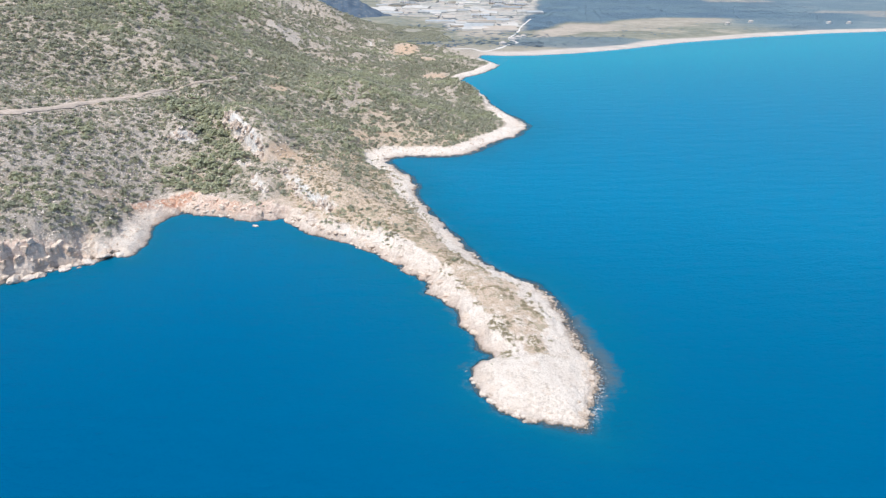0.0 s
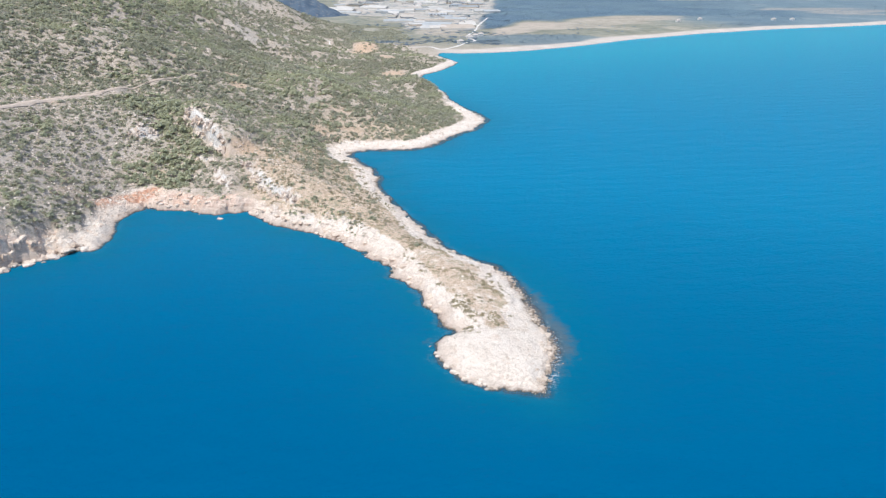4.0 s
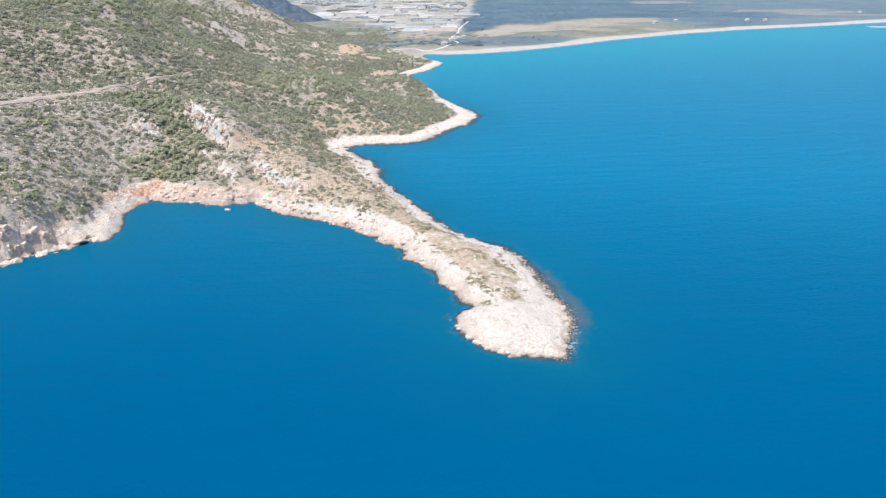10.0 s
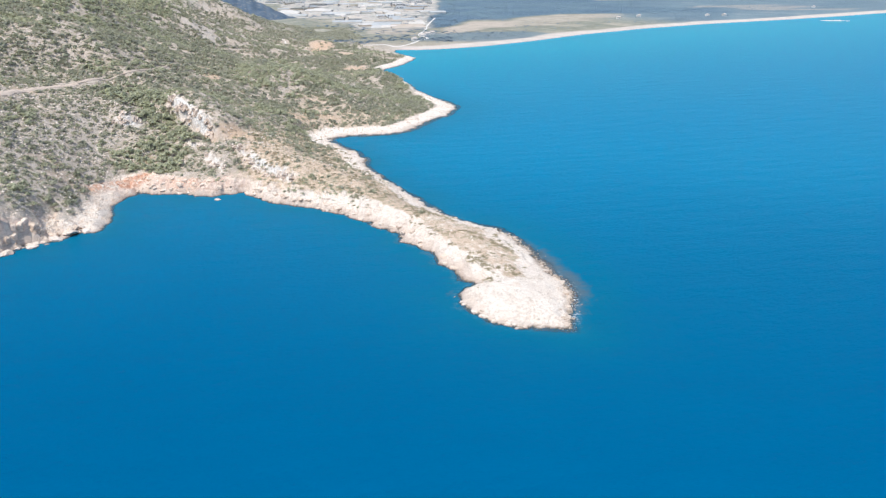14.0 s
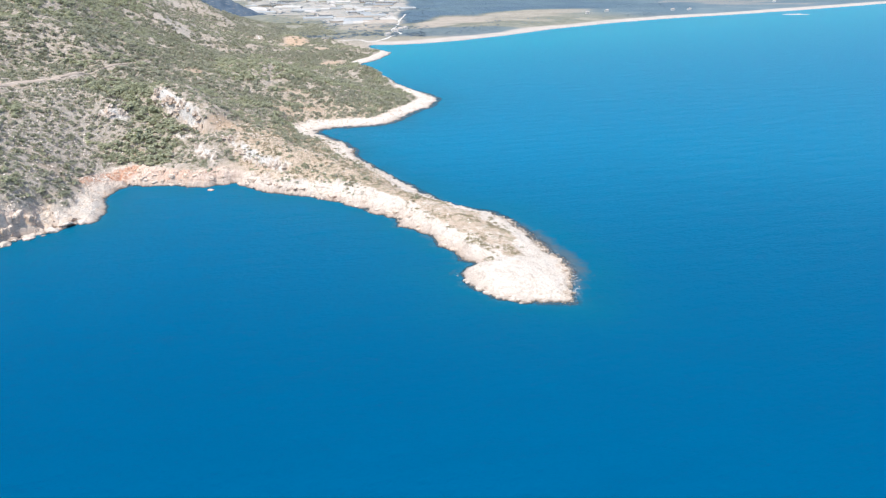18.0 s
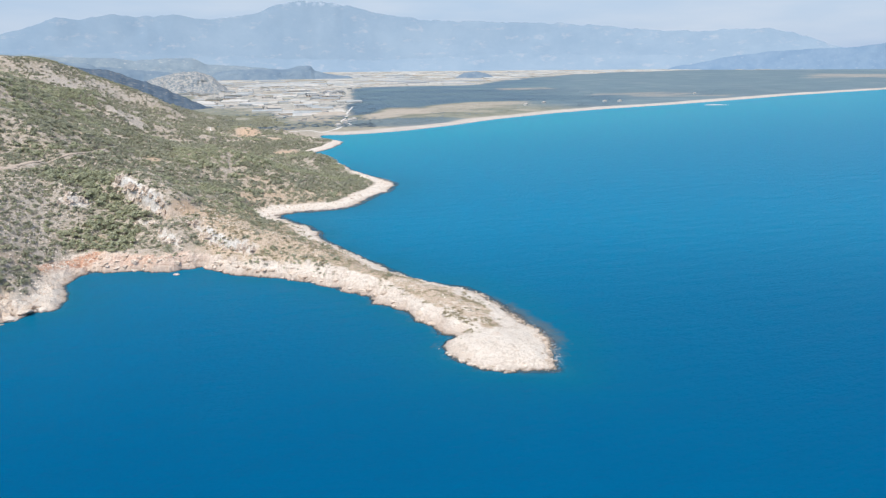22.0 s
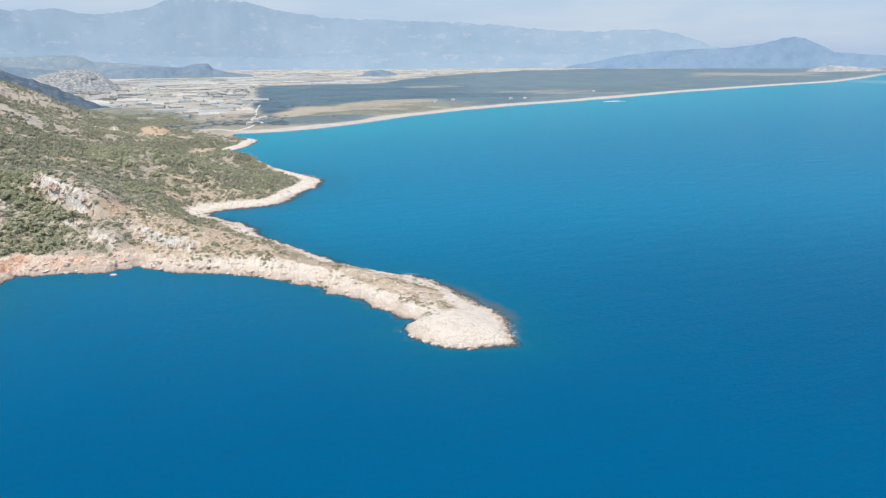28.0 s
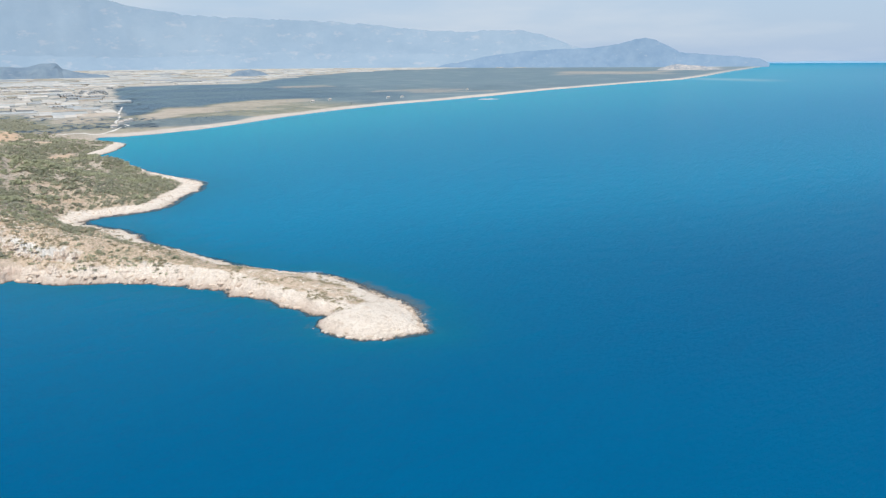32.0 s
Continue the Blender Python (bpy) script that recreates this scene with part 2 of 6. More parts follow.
def terrain(x, y):
    """Height, shore distance and rockiness of the ground at x, y."""
    wob = fbm(x / 9, y / 9, 3) * 2.0 + fbm(x / 2.6, y / 2.6, 2) * 0.9
    near = smooth(900, 500, y)
    d = shore_distance(x, y)
    d = d + wob * (0.35 + 0.65 * near) * smooth(40, 6, np.abs(d))
    west = smooth(-158, -176, x) * smooth(158, 138, y)
    along = x * 0.85 + y * 0.53
    d = np.where(d > 0.3, np.maximum(d + west * (ridged(along / 8.5, d / 40, 3) - 0.66) * 9 * smooth(0.3, 4, d) * smooth(22, 12, d), 0.3), d)
    block = lattice(np.floor(along / 6.3 + 0.6 * fbm(x / 9, y / 9, 2)).astype(np.int64), np.floor(d / 30).astype(np.int64)) - 0.5
    d = np.where(d > 0.3, np.maximum(d + west * block * 8.0 * smooth(0.3, 2, d) * smooth(20, 10, d), 0.3), d)
    hc = blend(x, y, _shore[:, :2], _shore[:, 2], 8)
    wc = blend(x, y, _shore[:, :2], _shore[:, 3], 8)
    pts = np.vstack([_shore[:, :2], _hill[:, :2]])
    sl = blend(x, y, pts, np.concatenate([_shore[:, 4], _hill[:, 2]]), 14)
    far_r, far_b = np.hypot(x - EYE0[0], y - EYE0[1]), np.degrees(np.arctan2(x - EYE0[0], y - EYE0[1]))
    sl = sl * (1 - smooth(960, 1080, far_r) * smooth(1.0, 4.5, far_b)) * (1 - 0.93 * smooth(1350, 1650, far_r))
    inland = np.maximum(d - wc, 0)
    inland = inland - np.logaddexp(0, (inland - 285) / 25) * 25
    ramp = np.clip(d / wc, 0, 1)
    cliff = np.where(hc < 3.2, ramp * (1.25 - 0.25 * ramp), smooth(0, 1, ramp ** 0.75))
    z = np.where(d > 0, hc * cliff + sl * inland, np.maximum(d * (0.32 + 0.9 * smooth(2.2, 4.0, hc)), -9))
    if SHEET is not None:
        z = z + np.clip(survey(x, y, SHEET), -60, 60) * smooth(wc * 0.8, wc * 0.8 + 16, d) * (1 - smooth(1250, 1450, far_r)) * smooth(0.0, 12.0, z + 11.5)
        z = np.where(d > 3, np.maximum(z, 0.5 + 0.05 * np.minimum(d, 80)), z)
    # ravine running down to the inner cove, and the rise behind it
    ax, ay, bx, by = -124, 172, -190, 300
    k = np.clip(((x - ax) * (bx - ax) + (y - ay) * (by - ay)) / ((bx - ax) ** 2 + (by - ay) ** 2), 0, 1)
    off = np.hypot(x - ax - k * (bx - ax), y - ay - k * (by - ay))
    z = z - np.where(d > 0, 3.0 * np.exp(-(off / 11) ** 2) * smooth(4, 30, d) * (1 - 0.6 * k), 0)
    # two rock scarps stepping down into the ravine
    for px, py, qx, qy, jump in ((-144, 239, -114, 202, 6.5), (-169, 221, -155, 227, 3.0), (-133, 208, -119, 197, 2.2), (-106, 188, -76, 148, 3.8), (-121, 190, -110, 171, 2.8)):
        ln = math.hypot(qx - px, qy - py)
        tx, ty = (qx - px) / ln, (qy - py) / ln
        s, o = (x - px) * tx + (y - py) * ty, (x - px) * -ty + (y - py) * tx
        o = o * (1 if ty < 0 else -1) + fbm(x / 7, y / 7, 3) * 2.2
        if jump == 3.0:
            o = -o
        win = smooth(-4, 6, s) * smooth(ln + 4, ln - 6, s)
        flute = (ridged(s / 4.5, o / 14, 3) - 0.6) * 2.6
        z = z + win * jump * (smooth(-1.6, 1.2, o + flute) * smooth(26, 6, o) - 0.35 * np.exp(-((o + 3) / 5) ** 2))
    hilly = smooth(0.02, 0.15, sl) * smooth(8, 45, d)
    z = z + hilly * (fbm(x / 62, y / 62, 4) * 7.0 * smooth(20, 120, d) + fbm(x / 17, y / 17, 3) * 1.6)
    z = z + np.where(d > 0, 5.0 * np.exp(-((x + 31) / 24) ** 2 - ((y - 775) / 38) ** 2), 0)
    brow = smooth(-30, 0, x) * smooth(462, 486, y) * smooth(552, 530, y)
    z = z + brow * 4.5 * smooth(0.3, 7, d) * smooth(70, 25, d)
    narrow = 1 + 2.2 * brow + 1.3 * smooth(-30, 0, x) * smooth(400, 425, y) * smooth(470, 460, y)
    band = smooth(-6, 1, d) * (1 - smooth(0.7, 1.15 + 0.6 * smooth(-60, -110, x) + 0.5 * smooth(150, 240, y), d * narrow / np.maximum(wc, 3))) * smooth(780, 640, y)
    south = smooth(-45, -60, x) * smooth(200, 185, y) * smooth(-116, -104, x)
    rocky = band * (1 - 0.62 * south * smooth(0.38, 0.72, d / np.maximum(wc, 3)))
    cr = ridged(x / 7.5, y / 7.5, 4)
    calm = 0.30 + 0.55 * smooth(3.0, 6.0, hc)
    rough = band * (0.5 + 0.15 * hc) * calm
    z = z + rough * ((cr - 0.62) * 2.4 + (ridged(x / 3.4 + 9, y / 3.4, 2) - 0.6) * 0.7 + fbm(x / 1.6, y / 1.6, 2) * 0.25)
    warp = fbm(x / 14, y / 14, 2)
    level = z / 1.1 + warp
    steps = (np.floor(level) + smooth(0.55, 1.0, level - np.floor(level)) - warp) * 1.1
    z = np.where(d > 0.4, z + (steps - z) * 0.6 * band, z)
    return z, d, rocky, sl


SHEET = survey_weights(_spots[:, 2] - terrain(_spots[:, 0], _spots[:, 1])[0])


def axis(knots):
    """Grid lines from (start, step) knots, the step easing from one to the next."""
    out = [knots[0][0]]
    for (a, sa), (b, sb) in zip(knots, knots[1:]):
        while out[-1] < b:
            out.append(out[-1] + sa + (sb - sa) * (out[-1] - a) / (b - a))
    return np.array(out)


def grid_mesh(name, gx, gy, keep, Z, A, attrs, material):
    nx, ny = len(gx), len(gy)
    X, Y = np.meshgrid(gx, gy)
    px, py, pz = draw_in(X, Y, Z)
    co = np.stack([px, py, pz], -1).reshape(-1, 3)
    i = np.arange((nx - 1) * (ny - 1))
    v = (i // (nx - 1)) * nx + i % (nx - 1)
    quads = np.stack([v, v + 1, v + nx + 1, v + nx], 1)
    good = keep(X, Y, Z, A).reshape(-1)
    quads = quads[good[quads].any(1)]
    used, inv = np.unique(quads, return_inverse=True)
    me = mesh_from(name, co[used], inv.reshape(-1, 4), material)
    if "stony" in A:
        st = A["stony"].reshape(-1)[quads].mean(1)
        me.polygons.foreach_set("use_smooth", (st < 0.45) | (A["cliff"].reshape(-1)[quads].mean(1) < 4.2))
    for key, arr in A.items():
        if key in attrs:
            me.attributes.new(key, "FLOAT", "POINT").data.foreach_set("value", arr.reshape(-1)[used].astype(np.float32))
    return me


def mesh_from(name, co, faces, material, smooth_shade=True):
    me = bpy.data.meshes.new(name)
    n, k = faces.shape
    me.vertices.add(len(co))
    me.vertices.foreach_set("co", np.ascontiguousarray(co, np.float32).reshape(-1))
    me.loops.add(n * k)
    me.loops.foreach_set("vertex_index", np.ascontiguousarray(faces, np.int32).reshape(-1))
    me.polygons.add(n)
    me.polygons.foreach_set("loop_start", np.arange(n, dtype=np.int32) * k)
    me.polygons.foreach_set("use_smooth", np.full(n, smooth_shade, bool))
    me.update(calc_edges=True)
    for m in material if isinstance(material, list) else [material]:
        me.materials.append(m)
    return me


# ---------------------------------------------------------------- materials
def material(name):
    m = bpy.data.materials.new(name)
    m.use_nodes = True
    return m, m.node_tree.nodes, m.node_tree.links, m.node_tree.nodes["Principled BSDF"]


def noise_node(n, l, scale, detail=5, rough=0.55, vector=None, stretch=None):
    t = n.new("ShaderNodeTexNoise")
    t.inputs["Scale"].default_value, t.inputs["Detail"].default_value, t.inputs["Roughness"].default_value = scale, detail, rough
    if vector is None:
        vector = n.new("ShaderNodeNewGeometry").outputs["Position"]
    if stretch:
        mp = n.new("ShaderNodeMapping")
        mp.inputs["Scale"].default_value = stretch
        l.new(vector, mp.inputs["Vector"])
        vector = mp.outputs["Vector"]
    l.new(vector, t.inputs["Vector"])
    return t.outputs["Fac"]


def ramp_node(n, l, fac, stops):
    r = n.new("ShaderNodeValToRGB")
    e = r.color_ramp.elements
    e[0].position, e[1].position = stops[0][0], stops[-1][0]
    e[0].color, e[1].color = (*stops[0][1], 1), (*stops[-1][1], 1)
    for p, c in stops[1:-1]:
        x = e.new(p)
        x.color = (*c, 1)
    l.new(fac, r.inputs["Fac"])
    return r.outputs["Color"]


def mix_node(n, l, fac, a, b, kind="MIX"):
    m = n.new("ShaderNodeMix")
    m.data_type, m.blend_type = "RGBA", kind
    for sock, val in ((m.inputs[0], fac), (m.inputs[6], a), (m.inputs[7], b)):
        if hasattr(val, "is_linked"):
            l.new(val, sock)
        elif isinstance(val, tuple):
            sock.default_value = (*val, 1)
        else:
            sock.default_value = val
    return m.outputs[2]


def math_node(n, l, op, a, b=0.0, clamp=False):
    m = n.new("ShaderNodeMath")
    m.operation, m.use_clamp = op, clamp
    for sock, val in ((m.inputs[0], a), (m.inputs[1], b)):
        if hasattr(val, "is_linked"):
            l.new(val, sock)
        else:
            sock.default_value = val
    return m.outputs[0]


def range_node(n, l, v, a, b, c=0.0, d=1.0):
    m = n.new("ShaderNodeMapRange")
    for k, x in zip(("From Min", "From Max", "To Min", "To Max"), (a, b, c, d)):
        m.inputs[k].default_value = x
    l.new(v, m.inputs["Value"])
    return m.outputs["Result"]


def bump_node(n, l, height, strength, distance, base):
    b = n.new("ShaderNodeBump")
    b.inputs["Strength"].default_value, b.inputs["Distance"].default_value = strength, distance
    l.new(height, b.inputs["Height"])
    l.new(b.outputs["Normal"], base.inputs["Normal"])


def attr_node(n, name):
    a = n.new("ShaderNodeAttribute")
    a.attribute_name = name
    return a.outputs["Fac"]


def rock_colour(n, l):
    big, fine = noise_node(n, l, 0.11, 6, 0.62), noise_node(n, l, 0.9, 6, 0.7)
    c = ramp_node(n, l, big, [(0.26, (0.60, 0.50, 0.425)), (0.38, (0.775, 0.685, 0.60)), (0.60, (0.85, 0.775, 0.695)), (0.78, (0.73, 0.60, 0.495))])
    pit = ramp_node(n, l, fine, [(0.28, (0.62, 0.58, 0.545)), (0.42, (0.92, 0.90, 0.875)), (0.62, (1.0, 1.0, 1.0)), (0.8, (1.0, 0.97, 0.93))])
    c = mix_node(n, l, 0.8, c, pit, "MULTIPLY")
    # rust-stained bedding planes; steep faces are pinker and darker than level ones
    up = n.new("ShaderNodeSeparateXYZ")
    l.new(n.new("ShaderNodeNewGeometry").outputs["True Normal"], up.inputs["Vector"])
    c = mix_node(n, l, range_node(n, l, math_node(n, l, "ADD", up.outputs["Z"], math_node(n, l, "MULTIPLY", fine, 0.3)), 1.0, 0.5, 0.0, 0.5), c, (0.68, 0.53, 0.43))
    # joint lines: crevice shade painted into the rock as dark rust-brown
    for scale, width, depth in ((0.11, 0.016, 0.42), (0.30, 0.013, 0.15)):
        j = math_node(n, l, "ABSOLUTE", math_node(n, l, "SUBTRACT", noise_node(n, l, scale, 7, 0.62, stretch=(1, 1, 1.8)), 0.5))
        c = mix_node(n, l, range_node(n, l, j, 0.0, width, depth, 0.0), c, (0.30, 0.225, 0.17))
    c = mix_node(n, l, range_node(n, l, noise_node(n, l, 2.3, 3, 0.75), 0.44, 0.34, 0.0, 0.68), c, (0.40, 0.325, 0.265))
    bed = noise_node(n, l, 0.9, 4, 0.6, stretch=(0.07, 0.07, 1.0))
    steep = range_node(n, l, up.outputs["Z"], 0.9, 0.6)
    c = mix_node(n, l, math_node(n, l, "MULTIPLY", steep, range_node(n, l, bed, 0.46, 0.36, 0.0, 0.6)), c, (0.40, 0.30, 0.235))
    return c, fine, big


def ground_material():
    m, n, l, b = material("ground")
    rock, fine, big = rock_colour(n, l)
    rock = mix_node(n, l, math_node(n, l, "MULTIPLY", attr_node(n, "crag"), 0.85), rock, ramp_node(n, l, fine, [(0.32, (0.37, 0.355, 0.33)), (0.48, (0.68, 0.66, 0.625)), (0.7, (0.82, 0.80, 0.765))]))
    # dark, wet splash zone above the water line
    z = n.new("ShaderNodeSeparateXYZ")
    pos = n.new("ShaderNodeNewGeometry")
    l.new(pos.outputs["Position"], z.inputs["Vector"])
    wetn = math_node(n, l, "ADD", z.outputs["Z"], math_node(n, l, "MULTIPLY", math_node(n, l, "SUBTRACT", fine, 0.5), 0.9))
    wet = range_node(n, l, wetn, 0.0, 0.38, 1.0, 0.0)
    wet = math_node(n, l, "MULTIPLY", wet, attr_node(n, "stony"))
    # brown band over stony shore, fading upwards
    low_brown = math_node(n, l, "MULTIPLY", range_node(n, l, wetn, 0.25, 0.95, 0.5, 0.0), attr_node(n, "stony"))
    # undercut's brown shade, painted into the colour low on tall cliffs
    foot = math_node(n, l, "MULTIPLY", range_node(n, l, wetn, 0.8, 2.9, 0.6, 0.0), range_node(n, l, attr_node(n, "cliff"), 2.6, 4.5))
    rock = mix_node(n, l, foot, rock, (0.48, 0.365, 0.295))
    rock = mix_node(n, l, low_brown, rock, (0.36, 0.285, 0.235))
    rock = mix_node(n, l, wet, rock, (0.13, 0.10, 0.075))
    deep = range_node(n, l, z.outputs["Z"], -0.5, -0.1, 1.0, 0.0)
    rock = mix_node(n, l, deep, rock, ramp_node(n, l, big, [(0.35, (0.16, 0.14, 0.10)), (0.6, (0.46, 0.22, 0.13))]))
    # rust-red clay bank in the cove
    clay = math_node(n, l, "MULTIPLY", attr_node(n, "clay"), range_node(n, l, noise_node(n, l, 0.25, 5), 0.28, 0.46))
    rock = mix_node(n, l, clay, rock, ramp_node(n, l, fine, [(0.32, (0.42, 0.17, 0.10)), (0.5, (0.62, 0.36, 0.245)), (0.66, (0.83, 0.65, 0.52))]))
    # dry soil, straw and low scrub inland
    s1, s2 = noise_node(n, l, 0.045, 6, 0.6), noise_node(n, l, 0.55, 6, 0.7)
    soil = ramp_node(n, l, s1, [(0.30, (0.395, 0.33, 0.265)), (0.47, (0.495, 0.415, 0.34)), (0.60, (0.465, 0.40, 0.335)), (0.75, (0.535, 0.42, 0.33))])
    soil = mix_node(n, l, range_node(n, l, s2, 0.50, 0.62), soil, (0.27, 0.245, 0.18))
    soil = mix_node(n, l, range_node(n, l, noise_node(n, l, 0.23, 7, 0.78), 0.50, 0.60), soil, (0.55, 0.475, 0.415))
    grass = ramp_node(n, l, s2, [(0.32, (0.43, 0.325, 0.235)), (0.5, (0.61, 0.475, 0.36)), (0.7, (0.71, 0.58, 0.455))])
    grass = mix_node(n, l, range_node(n, l, noise_node(n, l, 0.21, 6, 0.72), 0.53, 0.60, 0.0, 0.7), grass, (0.36, 0.315, 0.215))
    grit = noise_node(n, l, 1.7, 3, 0.8)
    soil = mix_node(n, l, range_node(n, l, grit, 0.60, 0.68, 0.0, 0.8), soil, (0.50, 0.43, 0.37))
    soil = mix_node(n, l, range_node(n, l, grit, 0.42, 0.35, 0.0, 0.65), soil, (0.22, 0.20, 0.14))
    grass = mix_node(n, l, range_node(n, l, grit, 0.44, 0.37, 0.0, 0.8), grass, (0.26, 0.225, 0.145))
    grass = mix_node(n, l, range_node(n, l, grit, 0.58, 0.65, 0.0, 0.8), grass, (0.66, 0.58, 0.49))
    soil = mix_node(n, l, attr_node(n, "straw"), soil, grass)
    edge = math_node(n, l, "ADD", attr_node(n, "stony"), math_node(n, l, "MULTIPLY", math_node(n, l, "SUBTRACT", noise_node(n, l, 0.30, 7, 0.8), 0.5), 2.0))
    edge = math_node(n, l, "ADD", edge, math_node(n, l, "MULTIPLY", math_node(n, l, "SUBTRACT", noise_node(n, l, 0.07, 4, 0.6), 0.5), 0.9))
    col = mix_node(n, l, range_node(n, l, edge, 0.32, 0.60), soil, rock)
    # sand of the long beach
    sand = ramp_node(n, l, noise_node(n, l, 0.05, 6), [(0.3, (0.50, 0.445, 0.395)), (0.7, (0.62, 0.56, 0.50))])
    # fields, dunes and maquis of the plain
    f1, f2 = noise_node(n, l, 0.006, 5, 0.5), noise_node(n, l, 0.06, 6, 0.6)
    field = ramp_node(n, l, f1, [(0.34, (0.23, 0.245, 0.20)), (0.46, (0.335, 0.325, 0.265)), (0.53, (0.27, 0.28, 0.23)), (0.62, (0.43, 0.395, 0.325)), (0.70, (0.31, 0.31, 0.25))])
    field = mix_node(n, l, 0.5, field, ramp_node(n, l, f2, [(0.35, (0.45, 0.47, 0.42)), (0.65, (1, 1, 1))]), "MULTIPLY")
    # distance haze is painted as blue into uplands, woods and steppe
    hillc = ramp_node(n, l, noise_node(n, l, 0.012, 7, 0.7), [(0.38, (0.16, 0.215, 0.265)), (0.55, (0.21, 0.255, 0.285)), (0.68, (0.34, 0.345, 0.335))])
    # the woods' dark tone also holds cloud shadow over the plain
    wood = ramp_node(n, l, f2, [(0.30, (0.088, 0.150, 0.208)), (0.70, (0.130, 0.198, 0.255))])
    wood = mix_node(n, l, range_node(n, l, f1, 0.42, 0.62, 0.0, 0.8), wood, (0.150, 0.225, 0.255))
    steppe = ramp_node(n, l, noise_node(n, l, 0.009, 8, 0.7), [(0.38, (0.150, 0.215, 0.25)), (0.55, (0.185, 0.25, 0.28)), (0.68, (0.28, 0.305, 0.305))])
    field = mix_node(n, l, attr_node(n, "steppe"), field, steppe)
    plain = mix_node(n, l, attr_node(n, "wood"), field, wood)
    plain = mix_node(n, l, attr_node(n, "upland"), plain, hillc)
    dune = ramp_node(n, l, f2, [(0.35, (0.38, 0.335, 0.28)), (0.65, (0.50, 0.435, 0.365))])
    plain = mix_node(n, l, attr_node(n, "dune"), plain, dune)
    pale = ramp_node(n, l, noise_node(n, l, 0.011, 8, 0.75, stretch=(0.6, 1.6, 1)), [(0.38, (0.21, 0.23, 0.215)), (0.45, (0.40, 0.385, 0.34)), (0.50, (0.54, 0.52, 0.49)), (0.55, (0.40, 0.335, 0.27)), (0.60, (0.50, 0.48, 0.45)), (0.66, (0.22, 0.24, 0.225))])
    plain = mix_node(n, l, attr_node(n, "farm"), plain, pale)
    gravel = ramp_node(n, l, grit, [(0.36, (0.33, 0.29, 0.25)), (0.5, (0.50, 0.45, 0.40)), (0.66, (0.62, 0.57, 0.52))])
    col = mix_node(n, l, math_node(n, l, "MULTIPLY", attr_node(n, "scree"), range_node(n, l, s2, 0.40, 0.56)), col, gravel)
    col = mix_node(n, l, attr_node(n, "bare"), col, ramp_node(n, l, s2, [(0.35, (0.49, 0.345, 0.235)), (0.65, (0.66, 0.49, 0.355))]))
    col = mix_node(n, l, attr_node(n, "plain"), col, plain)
    col = mix_node(n, l, attr_node(n, "sand"), col, sand)
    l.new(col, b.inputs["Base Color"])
    b.inputs["Roughness"].default_value = 0.92
    b.inputs["Specular IOR Level"].default_value = 0.2
    relief = math_node(n, l, "ADD", fine, math_node(n, l, "MULTIPLY", noise_node(n, l, 3.1, 4, 0.7), 0.4))
    bump_node(n, l, relief, 0.75, 0.9, b)
    return m


